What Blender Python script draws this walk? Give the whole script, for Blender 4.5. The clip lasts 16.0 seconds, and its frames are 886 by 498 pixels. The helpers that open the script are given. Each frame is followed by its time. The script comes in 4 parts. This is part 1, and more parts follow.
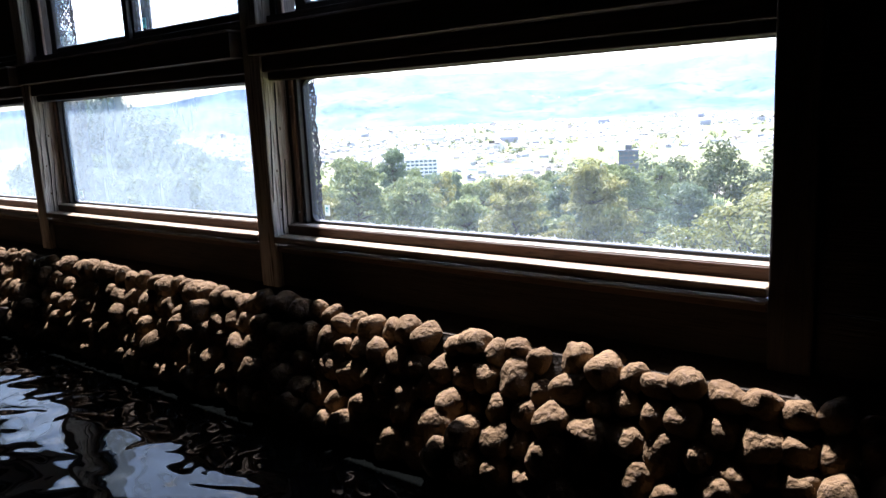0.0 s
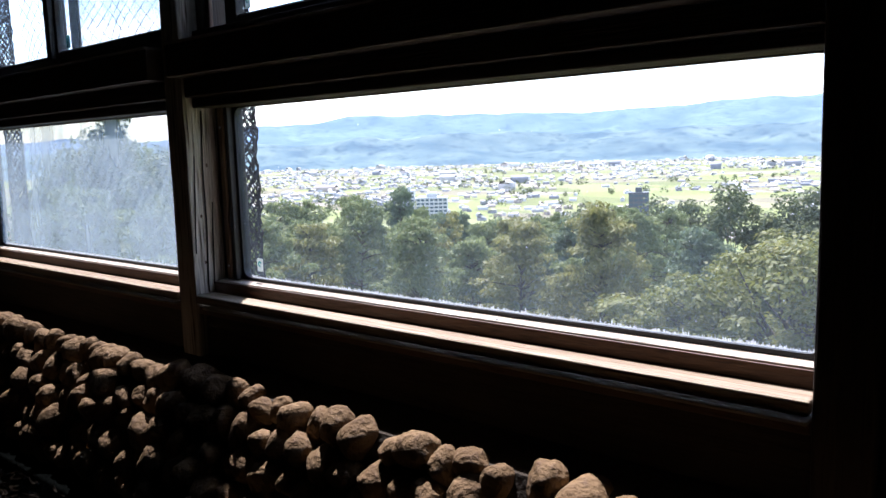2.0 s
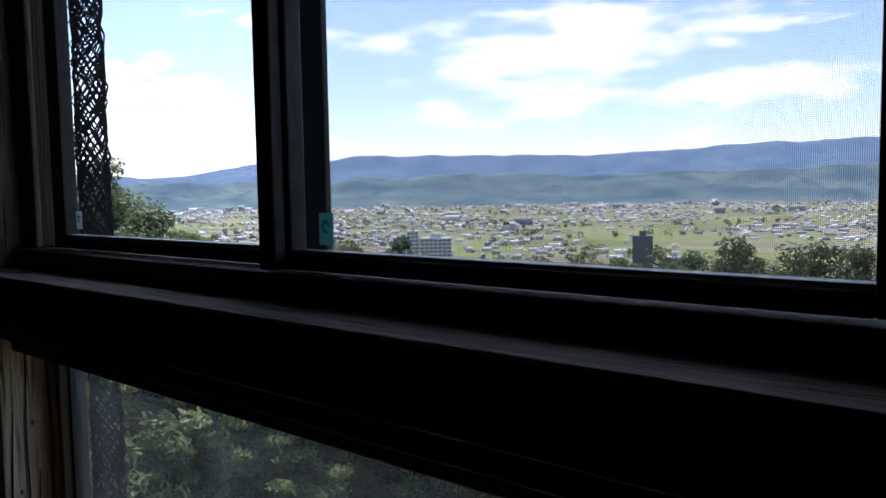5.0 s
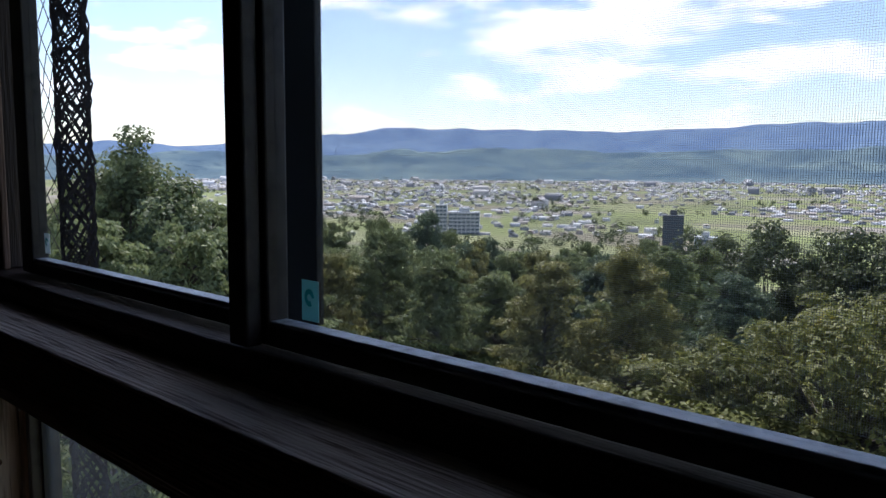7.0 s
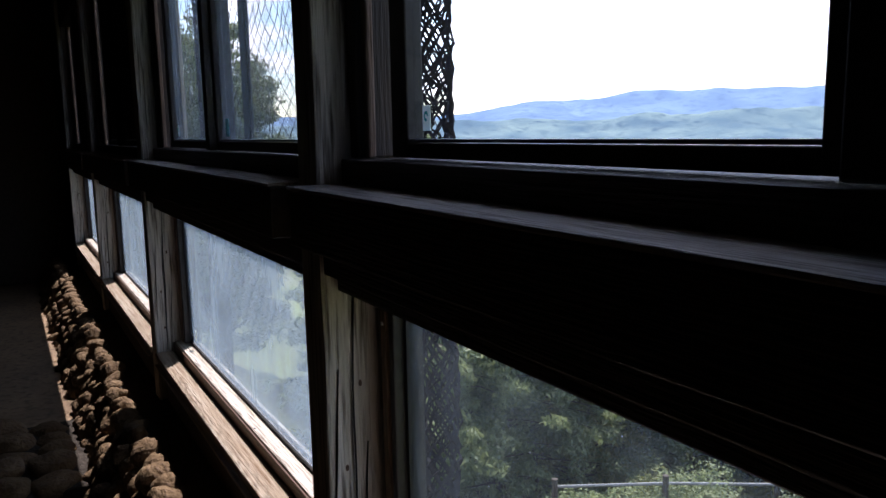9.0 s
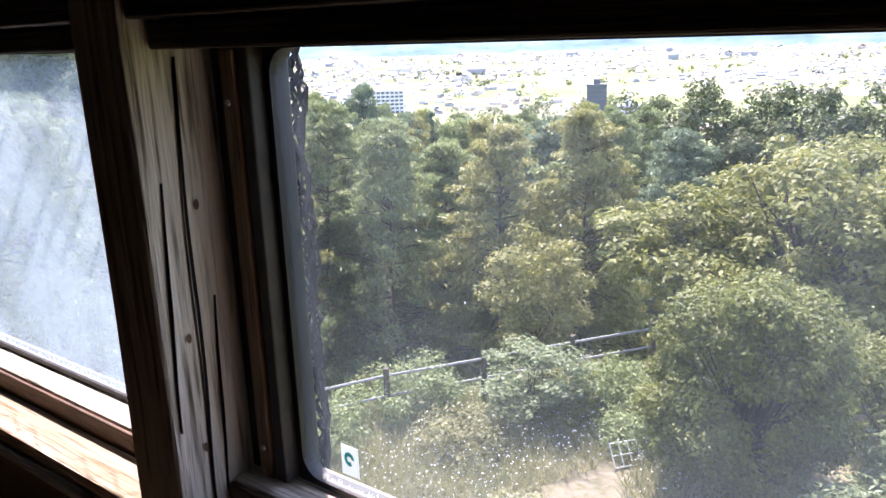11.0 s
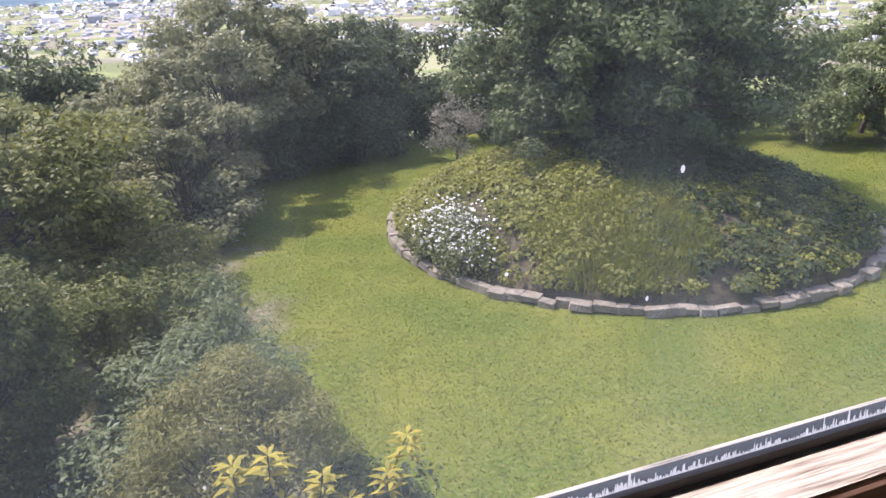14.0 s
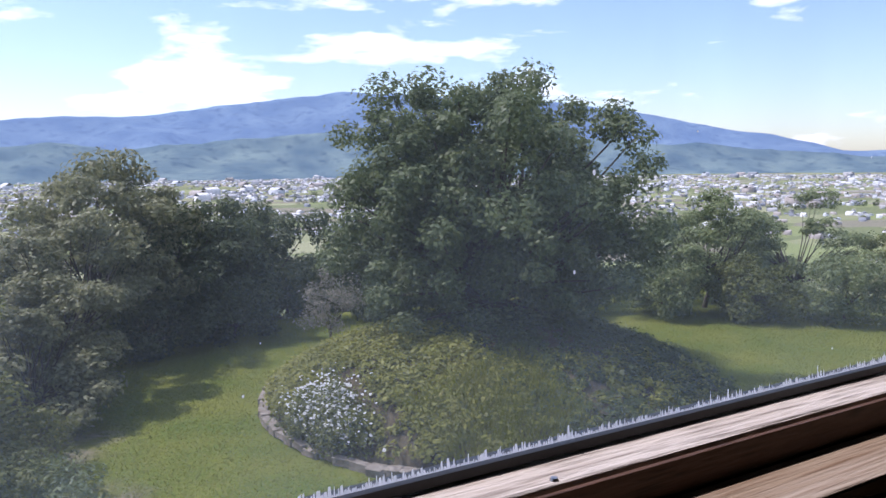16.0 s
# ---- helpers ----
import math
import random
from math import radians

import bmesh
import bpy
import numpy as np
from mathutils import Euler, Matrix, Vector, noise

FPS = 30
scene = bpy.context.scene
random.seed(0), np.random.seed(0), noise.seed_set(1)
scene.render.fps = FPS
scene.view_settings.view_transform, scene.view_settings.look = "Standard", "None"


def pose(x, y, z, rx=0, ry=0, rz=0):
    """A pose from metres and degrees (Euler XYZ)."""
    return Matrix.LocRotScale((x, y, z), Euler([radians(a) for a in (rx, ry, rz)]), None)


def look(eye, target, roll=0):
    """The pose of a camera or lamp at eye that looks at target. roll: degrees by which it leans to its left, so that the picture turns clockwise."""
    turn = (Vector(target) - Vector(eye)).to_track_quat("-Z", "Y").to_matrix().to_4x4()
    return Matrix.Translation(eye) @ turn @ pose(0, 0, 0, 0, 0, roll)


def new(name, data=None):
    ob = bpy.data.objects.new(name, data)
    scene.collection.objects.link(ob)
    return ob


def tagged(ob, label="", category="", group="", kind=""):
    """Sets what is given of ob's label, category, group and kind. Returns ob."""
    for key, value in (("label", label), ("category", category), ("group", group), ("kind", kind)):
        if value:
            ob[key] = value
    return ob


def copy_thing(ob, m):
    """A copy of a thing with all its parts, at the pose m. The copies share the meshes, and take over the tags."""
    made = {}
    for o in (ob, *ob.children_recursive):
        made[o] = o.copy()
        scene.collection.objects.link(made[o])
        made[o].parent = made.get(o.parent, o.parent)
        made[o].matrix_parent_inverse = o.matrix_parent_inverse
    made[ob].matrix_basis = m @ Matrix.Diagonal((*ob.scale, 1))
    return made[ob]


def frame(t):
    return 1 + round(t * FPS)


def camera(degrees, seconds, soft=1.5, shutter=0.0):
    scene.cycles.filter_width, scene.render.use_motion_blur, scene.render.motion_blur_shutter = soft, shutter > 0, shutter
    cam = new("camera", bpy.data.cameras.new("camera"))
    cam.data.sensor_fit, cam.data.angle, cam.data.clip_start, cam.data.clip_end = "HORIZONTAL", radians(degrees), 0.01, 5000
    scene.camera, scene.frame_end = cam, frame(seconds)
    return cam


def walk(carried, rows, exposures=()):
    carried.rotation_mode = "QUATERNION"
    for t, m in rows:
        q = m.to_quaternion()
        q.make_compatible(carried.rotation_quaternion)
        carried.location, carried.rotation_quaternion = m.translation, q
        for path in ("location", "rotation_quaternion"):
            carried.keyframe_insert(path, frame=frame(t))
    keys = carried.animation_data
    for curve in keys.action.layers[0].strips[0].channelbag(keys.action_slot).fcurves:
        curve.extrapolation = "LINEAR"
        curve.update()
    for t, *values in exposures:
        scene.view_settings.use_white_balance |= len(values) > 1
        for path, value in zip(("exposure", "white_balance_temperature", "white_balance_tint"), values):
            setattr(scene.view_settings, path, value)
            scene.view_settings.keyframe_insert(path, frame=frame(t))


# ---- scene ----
cam = camera(59.7, 16.0)
PATH = [
    (0, (0.281, -1.869, 1.352), (-0.971, -0.35, 0.995), -2.7),
    (0.5, (0.244, -1.758, 1.328), (-1.036, -0.252, 1.024), -2.4),
    (1, (0.149, -1.612, 1.316), (-1.142, -0.108, 1.047), -2.1),
    (1.5, (0.095, -1.53, 1.323), (-1.178, -0.01, 1.064), -1.6),
    (2, (0.089, -1.388, 1.338), (-1.188, 0.13, 1.081), -1.7),
    (2.5, (0.065, -1.114, 1.424), (-1.245, 0.377, 1.176), -1.6),
    (3, (0.016, -1.0, 1.581), (-1.289, 0.49, 1.304), -1.7),
    (3.5, (-0.019, -0.915, 1.674), (-1.338, 0.56, 1.38), -2.1),
    (4, (-0.115, -0.82, 1.744), (-1.434, 0.66, 1.481), -1.4),
    (4.5, (-0.129, -0.799, 1.793), (-1.438, 0.702, 1.604), -1.5),
    (4.7, (-0.138, -0.783, 1.799), (-1.429, 0.734, 1.651), -1.2),
    (6.8, (-0.266, -0.564, 1.922), (-1.589, 0.92, 1.705), 0.6),
    (7, (-0.293, -0.562, 1.909), (-1.632, 0.906, 1.688), 0.4),
    (7.5, (-0.399, -0.551, 1.882), (-2.004, 0.618, 1.644), -0.6),
    (8, (-0.512, -0.568, 1.844), (-2.245, 0.39, 1.564), -0.3),
    (8.2, (-0.558, -0.571, 1.835), (-2.324, 0.327, 1.556), -0.0),
    (10.3, (-1.046, -0.564, 1.539), (-2.476, 0.764, 1.103), -2.0),
    (10.5, (-1.099, -0.568, 1.521), (-2.457, 0.826, 1.061), -1.5),
    (11, (-1.213, -0.57, 1.481), (-2.376, 0.969, 0.953), -1.8),
    (11.5, (-1.248, -0.536, 1.451), (-2.057, 1.184, 0.829), -0.6),
    (12, (-1.219, -0.51, 1.461), (-1.786, 1.281, 0.773), -3.5),
    (12.5, (-1.195, -0.46, 1.43), (-1.524, 1.384, 0.731), -3.8),
    (13, (-1.17, -0.4, 1.39), (-1.12, 1.469, 0.682), -2.4),
    (13.5, (-1.15, -0.37, 1.37), (-0.722, 1.46, 0.687), -2.2),
    (14, (-1.129, -0.393, 1.328), (-0.461, 1.368, 0.654), -1.8),
    (14.5, (-1.144, -0.446, 1.285), (-0.368, 1.293, 0.676), -2.1),
    (15, (-1.197, -0.518, 1.265), (-0.34, 1.225, 0.79), -1.5),
    (15.5, (-1.244, -0.551, 1.233), (-0.329, 1.201, 0.926), -0.7),
    (16, (-1.272, -0.511, 1.217), (-0.255, 1.197, 0.993), -0.5),
]
EXPOSURE = [(0.0, 2.3, 6050, 22), (1.5, 1.75, 6050, 22), (2.5, 1.3, 6050, 22), (3.5, 0.85, 6050, 22), (4.5, 0.45, 6050, 22), (7.0, 0.35, 6050, 22), (8.0, 0.35, 6050, 22), (10.5, 2.4, 6300, 27), (11.0, 2.2, 6400, 29), (11.5, 1.85, 6500, 31), (12.5, 0.95, 6550, 32), (14.0, 1.08, 6400, 30), (15.0, 0.95, 6020, 29), (16.0, 0.4, 5850, 29)]
walk(cam, [(t, look(eye, target, roll)) for t, eye, target, roll in PATH], EXPOSURE)

# ---- sky and sun ----
SUN_FROM = Vector((-0.46, 0.47, 1.02)).normalized()
world = bpy.data.worlds.new("world")
scene.world = world
world.use_nodes = True
wn, wl = world.node_tree.nodes, world.node_tree.links
wn.clear()
w_out = wn.new("ShaderNodeOutputWorld")
w_bg = wn.new("ShaderNodeBackground")
w_bg.inputs["Strength"].default_value = 0.15
w_sky = wn.new("ShaderNodeTexSky")
w_sky.sky_type = "NISHITA"
w_sky.sun_disc = False
w_sky.sun_elevation = math.asin(SUN_FROM.z)
w_sky.sun_rotation = math.atan2(SUN_FROM.x, SUN_FROM.y)
w_sky.dust_density = 0.6
# fair-weather cumulus: noise on the direction, flattened towards the horizon
w_tc = wn.new("ShaderNodeTexCoord")
w_sep = wn.new("ShaderNodeSeparateXYZ")
wl.new(w_tc.outputs["Generated"], w_sep.inputs[0])
w_map = wn.new("ShaderNodeMapping")
w_map.inputs["Scale"].default_value = (5.0, 5.0, 19.0)
w_map.inputs["Location"].default_value = (2.3, 0.4, 1.1)
wl.new(w_tc.outputs["Generated"], w_map.inputs["Vector"])
w_noise = wn.new("ShaderNodeTexNoise")
w_noise.inputs["Scale"].default_value = 1.0
w_noise.inputs["Detail"].default_value = 7.0
w_noise.inputs["Roughness"].default_value = 0.55
wl.new(w_map.outputs[0], w_noise.inputs["Vector"])
w_ramp = wn.new("ShaderNodeMapRange")
w_ramp.inputs["From Min"].default_value = 0.52
w_ramp.inputs["From Max"].default_value = 0.62
wl.new(w_noise.outputs["Fac"], w_ramp.inputs["Value"])
w_mix = wn.new("ShaderNodeMixRGB")
w_mix.inputs["Color2"].default_value = (9.5, 9.5, 9.7, 1)
wl.new(w_ramp.outputs[0], w_mix.inputs["Fac"])
wl.new(w_sky.outputs[0], w_mix.inputs["Color1"])
wl.new(w_mix.outputs[0], w_bg.inputs["Color"])
wl.new(w_bg.outputs[0], w_out.inputs["Surface"])

sun = new("sun", bpy.data.lights.new("sun", "SUN"))
sun.data.energy = 4.0
sun.data.angle = radians(0.6)
sun.data.color = (1.0, 0.93, 0.82)
sun.matrix_world = look(SUN_FROM * 50, (0, 0, 0))


# ---- materials ----
def rgb(c):
    return (c[0], c[1], c[2], 1.0)


def material(name, c1, c2, scale=8.0, stretch=(1, 1, 1), rough=0.7, bump=0.3, c3=None, fine=6.0, spec=0.3, metal=0.0, dist=0.01):
    """Two colours mixed by a broad noise, a third by a fine one, with relief."""
    m = bpy.data.materials.new(name)
    m.use_nodes = True
    n, l = m.node_tree.nodes, m.node_tree.links
    b = n["Principled BSDF"]
    b.inputs["Roughness"].default_value = rough
    b.inputs["Specular IOR Level"].default_value = spec
    b.inputs["Metallic"].default_value = metal
    geo = n.new("ShaderNodeNewGeometry")
    mp = n.new("ShaderNodeMapping")
    mp.inputs["Scale"].default_value = stretch
    l.new(geo.outputs["Position"], mp.inputs["Vector"])
    big = n.new("ShaderNodeTexNoise")
    big.inputs["Scale"].default_value = scale
    big.inputs["Detail"].default_value = 5
    l.new(mp.outputs[0], big.inputs["Vector"])
    small = n.new("ShaderNodeTexNoise")
    small.inputs["Scale"].default_value = scale * fine
    small.inputs["Detail"].default_value = 6
    l.new(mp.outputs[0], small.inputs["Vector"])
    r1 = n.new("ShaderNodeMapRange")
    r1.inputs["From Min"].default_value, r1.inputs["From Max"].default_value = 0.35, 0.65
    l.new(big.outputs["Fac"], r1.inputs["Value"])
    mix = n.new("ShaderNodeMixRGB")
    mix.inputs["Color1"].default_value, mix.inputs["Color2"].default_value = rgb(c1), rgb(c2)
    l.new(r1.outputs[0], mix.inputs["Fac"])
    r2 = n.new("ShaderNodeMapRange")
    r2.inputs["From Min"].default_value, r2.inputs["From Max"].default_value = 0.5, 0.72
    l.new(small.outputs["Fac"], r2.inputs["Value"])
    mix2 = n.new("ShaderNodeMixRGB")
    mix2.inputs["Color2"].default_value = rgb(c3 or [q * 0.5 for q in c1])
    l.new(r2.outputs[0], mix2.inputs["Fac"])
    l.new(mix.outputs[0], mix2.inputs["Color1"])
    l.new(mix2.outputs[0], b.inputs["Base Color"])
    if bump:
        bp = n.new("ShaderNodeBump")
        bp.inputs["Strength"].default_value = bump
        bp.inputs["Distance"].default_value = dist
        l.new(small.outputs["Fac"], bp.inputs["Height"])
        l.new(bp.outputs[0], b.inputs["Normal"])
    return m


def plain(name, c, rough=0.5, metal=0.0, spec=0.4):
    return material(name, c, [q * 0.85 for q in c], 30, rough=rough, bump=0.05, c3=[q * 0.9 for q in c], metal=metal, spec=spec)


def foliage(name, dark, light, accent=None, see=0.42, rough=0.55):
    """Leaves: a colour drawn per leaf, part of the light let through."""
    m = bpy.data.materials.new(name)
    m.use_nodes = True
    n, l = m.node_tree.nodes, m.node_tree.links
    b = n["Principled BSDF"]
    b.inputs["Roughness"].default_value = rough
    b.inputs["Specular IOR Level"].default_value = 0.35
    geo = n.new("ShaderNodeNewGeometry")
    ramp = n.new("ShaderNodeValToRGB")
    ramp.color_ramp.elements[0].color = rgb(dark)
    ramp.color_ramp.elements[1].color = rgb(light)
    ramp.color_ramp.elements[1].position = 0.8
    if accent:
        e = ramp.color_ramp.elements.new(0.95)
        e.color = rgb(accent)
    noise_n = n.new("ShaderNodeTexNoise")
    noise_n.inputs["Scale"].default_value = 0.9
    noise_n.inputs["Detail"].default_value = 3
    l.new(geo.outputs["Position"], noise_n.inputs["Vector"])
    add = n.new("ShaderNodeMath")
    add.operation = "MULTIPLY_ADD"
    add.inputs[1].default_value = 0.6
    l.new(geo.outputs["Random Per Island"], add.inputs[0])
    sub = n.new("ShaderNodeMath")
    sub.operation = "MULTIPLY"
    sub.inputs[1].default_value = 0.45
    l.new(noise_n.outputs["Fac"], sub.inputs[0])
    l.new(sub.outputs[0], add.inputs[2])
    l.new(add.outputs[0], ramp.inputs["Fac"])
    l.new(ramp.outputs[0], b.inputs["Base Color"])
    tr = n.new("ShaderNodeBsdfTranslucent")
    l.new(ramp.outputs[0], tr.inputs["Color"])
    ms = n.new("ShaderNodeMixShader")
    ms.inputs["Fac"].default_value = see
    l.new(b.outputs[0], ms.inputs[1])
    l.new(tr.outputs[0], ms.inputs[2])
    l.new(ms.outputs[0], n["Material Output"].inputs["Surface"])
    return m


def glass(name, fog, streak=0.5, low=0.0):
    """Clear pane with condensation: fog is how much of it is misted; low adds mist along the lower edge."""
    m = bpy.data.materials.new(name)
    m.use_nodes = True
    n, l = m.node_tree.nodes, m.node_tree.links
    n.remove(n["Principled BSDF"])
    geo = n.new("ShaderNodeNewGeometry")
    mp = n.new("ShaderNodeMapping")
    mp.inputs["Scale"].default_value = (3.0, 1.0, 1.1)
    l.new(geo.outputs["Position"], mp.inputs["Vector"])
    nz = n.new("ShaderNodeTexNoise")
    nz.inputs["Scale"].default_value = 2.2
    nz.inputs["Detail"].default_value = 8
    nz.inputs["Roughness"].default_value = 0.6
    l.new(mp.outputs[0], nz.inputs["Vector"])
    mr = n.new("ShaderNodeMapRange")
    mr.inputs["From Min"].default_value, mr.inputs["From Max"].default_value = 0.3, 0.7
    mr.inputs["To Min"].default_value = fog * (1 - streak)
    mr.inputs["To Max"].default_value = min(1.0, fog * (1 + streak))
    l.new(nz.outputs["Fac"], mr.inputs["Value"])
    fac = mr.outputs[0]
    if low:
        sp = n.new("ShaderNodeSeparateXYZ")
        l.new(geo.outputs["Position"], sp.inputs[0])
        lr = n.new("ShaderNodeMapRange")
        lr.inputs["From Min"].default_value, lr.inputs["From Max"].default_value = 1.22, 0.97
        lr.inputs["To Max"].default_value = low
        l.new(sp.outputs["Z"], lr.inputs["Value"])
        ad = n.new("ShaderNodeMath")
        l.new(fac, ad.inputs[0])
        l.new(lr.outputs[0], ad.inputs[1])
        fac = ad.outputs[0]
    clear = n.new("ShaderNodeBsdfTransparent")
    clear.inputs["Color"].default_value = (0.93, 0.96, 0.96, 1)
    gl = n.new("ShaderNodeBsdfGlossy")
    gl.inputs["Roughness"].default_value = 0.02
    fr = n.new("ShaderNodeLayerWeight")
    fr.inputs["Blend"].default_value = 0.25
    pw = n.new("ShaderNodeMath")
    pw.operation = "POWER"
    pw.inputs[1].default_value = 4.0
    l.new(fr.outputs["Facing"], pw.inputs[0])
    s1 = n.new("ShaderNodeMixShader")
    l.new(pw.outputs[0], s1.inputs["Fac"])
    l.new(clear.outputs[0], s1.inputs[1])
    l.new(gl.outputs[0], s1.inputs[2])
    mist = n.new("ShaderNodeBsdfTranslucent")
    mist.inputs["Color"].default_value = (0.25, 0.31, 0.35, 1)
    s2 = n.new("ShaderNodeMixShader")
    l.new(fac, s2.inputs["Fac"])
    l.new(s1.outputs[0], s2.inputs[1])
    l.new(mist.outputs[0], s2.inputs[2])
    l.new(s2.outputs[0], n["Material Output"].inputs["Surface"])
    return m


M_DARKX = material("dark_wood_along", (0.028, 0.02, 0.016), (0.05, 0.035, 0.026), 3, (0.6, 12, 12), 0.6, 0.4, (0.015, 0.011, 0.009))
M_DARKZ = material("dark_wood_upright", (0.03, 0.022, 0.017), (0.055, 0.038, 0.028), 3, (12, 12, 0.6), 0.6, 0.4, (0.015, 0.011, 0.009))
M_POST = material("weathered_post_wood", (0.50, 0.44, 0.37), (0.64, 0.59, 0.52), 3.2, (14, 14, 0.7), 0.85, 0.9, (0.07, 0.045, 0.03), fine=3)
M_LEDGE = material("weathered_ledge_wood", (0.34, 0.30, 0.26), (0.46, 0.41, 0.36), 3, (0.7, 14, 14), 0.85, 0.8, (0.07, 0.05, 0.04), fine=4)
M_SILL = material("pale_sill_wood", (0.27, 0.205, 0.14), (0.38, 0.32, 0.25), 3, (0.8, 16, 16), 0.6, 0.7, (0.17, 0.105, 0.06), fine=3)
M_RAIL = material("worn_white_rail", (0.46, 0.41, 0.35), (0.58, 0.54, 0.48), 3, (1.2, 18, 18), 0.6, 0.7, (0.20, 0.17, 0.14), fine=3)
M_BROWN = material("brown_frame_paint", (0.085, 0.045, 0.028), (0.12, 0.065, 0.04), 4, (0.8, 9, 9), 0.5, 0.3)
M_STRIP = material("jamb_strip_wood", (0.20, 0.13, 0.09), (0.27, 0.18, 0.12), 3, (12, 12, 0.6), 0.6, 0.4)
M_SASH = material("sash_dark_bronze", (0.03, 0.026, 0.024), (0.045, 0.038, 0.034), 6, rough=0.45, bump=0.1)
M_TRACK = material("pale_track", (0.35, 0.40, 0.46), (0.45, 0.50, 0.55), 8, rough=0.4, bump=0.1)
M_GASKET = plain("black_rubber", (0.012, 0.012, 0.014), 0.5)
M_ROCK = material("river_stone", (0.115, 0.07, 0.032), (0.21, 0.14, 0.075), 9, rough=0.85, bump=1.0, c3=(0.13, 0.085, 0.055), fine=7, dist=0.012)
M_MORTAR = material("dark_mortar", (0.035, 0.028, 0.022), (0.055, 0.045, 0.035), 14, rough=0.9, bump=0.8)
M_FLOOR = material("bath_floor_stone", (0.20, 0.14, 0.09), (0.30, 0.21, 0.13), 4, rough=0.55, bump=0.4)
M_CEIL = material("ceiling_boards", (0.05, 0.036, 0.026), (0.08, 0.055, 0.04), 3, (0.6, 12, 12), 0.7, 0.3)
M_NET = plain("dark_net_cord", (0.03, 0.025, 0.035), 0.8)
M_STICK = foliage("white_sticker", (0.70, 0.76, 0.76), (0.75, 0.80, 0.80), see=0.6)
M_PALETEAL = foliage("pale_teal_sticker", (0.34, 0.62, 0.62), (0.36, 0.66, 0.66), see=0.6)
M_TEAL = foliage("teal_print", (0.03, 0.30, 0.30), (0.03, 0.36, 0.36), see=0.6)
M_SCREW = plain("steel_screw", (0.45, 0.45, 0.46), 0.35, 1.0)
M_FROST = foliage("dried_scale", (0.62, 0.66, 0.70), (0.80, 0.83, 0.86), see=0.6, rough=0.9)
G_CLEAR = glass("lower_pane_glass", 0.032, 0.8, 0.05)
G_FOG = glass("misted_glass", 0.42, 0.5)
G_UP = glass("upper_pane_glass", 0.008, 0.9)
G_UPFOG = glass("upper_misted_glass", 0.14, 0.6)

# screen cloth: open weave, about a quarter covered
M_SCREEN = bpy.data.materials.new("insect_screen_cloth")
M_SCREEN.use_nodes = True
sn, sl = M_SCREEN.node_tree.nodes, M_SCREEN.node_tree.links
sg = sn.new("ShaderNodeNewGeometry")
sm = sn.new("ShaderNodeMapping")
sm.inputs["Rotation"].default_value = (radians(90), 0, 0)
sl.new(sg.outputs["Position"], sm.inputs["Vector"])
sb = sn.new("ShaderNodeTexBrick")
sb.offset = 0.0
sb.inputs["Scale"].default_value = 1.0
sb.inputs["Brick Width"].default_value = 0.0019
sb.inputs["Row Height"].default_value = 0.0019
sb.inputs["Mortar Size"].default_value = 0.00008
sb.inputs["Color1"].default_value = sb.inputs["Color2"].default_value = (0, 0, 0, 1)
sb.inputs["Mortar"].default_value = (1, 1, 1, 1)
sl.new(sm.outputs[0], sb.inputs["Vector"])
st = sn.new("ShaderNodeBsdfTransparent")
sx = sn.new("ShaderNodeMixShader")
sn["Principled BSDF"].inputs["Base Color"].default_value = (0.40, 0.42, 0.45, 1)
sl.new(sb.outputs["Color"], sx.inputs["Fac"])
sl.new(st.outputs[0], sx.inputs[1])
sl.new(sn["Principled BSDF"].outputs[0], sx.inputs[2])
sl.new(sx.outputs[0], sn["Material Output"].inputs["Surface"])

# bath water: dark, still but for slow ripples
M_WATER = bpy.data.materials.new("bath_water")
M_WATER.use_nodes = True
qn, ql = M_WATER.node_tree.nodes, M_WATER.node_tree.links
qb = qn["Principled BSDF"]
qb.inputs["Base Color"].default_value = (0.002, 0.0025, 0.0025, 1)
qb.inputs["Roughness"].default_value = 0.02
qb.inputs["IOR"].default_value = 1.33
qg = qn.new("ShaderNodeNewGeometry")
qt = qn.new("ShaderNodeTexNoise")
qt.inputs["Scale"].default_value = 5.0
qt.inputs["Detail"].default_value = 1.2
qt.inputs["Distortion"].default_value = 0.6
ql.new(qg.outputs["Position"], qt.inputs["Vector"])
qp = qn.new("ShaderNodeBump")
qp.inputs["Strength"].default_value = 0.3
qp.inputs["Distance"].default_value = 0.035
ql.new(qt.outputs["Fac"], qp.inputs["Height"])
ql.new(qp.outputs[0], qb.inputs["Normal"])


# ---- mesh helpers ----
def obj(name, bm, mat, parent=None, label="", smooth=False):
    me = bpy.data.meshes.new(name)
    bm.to_mesh(me)
    bm.free()
    if mat:
        me.materials.append(mat)
    if smooth:
        me.polygons.foreach_set("use_smooth", [True] * len(me.polygons))
    ob = new(name, me)
    if parent:
        ob.parent = parent
    if label:
        ob["label"] = label
    return ob


def part(name, bm, mat, parent, label="", smooth=False):
    return obj(name, bm, mat, parent, label, smooth)


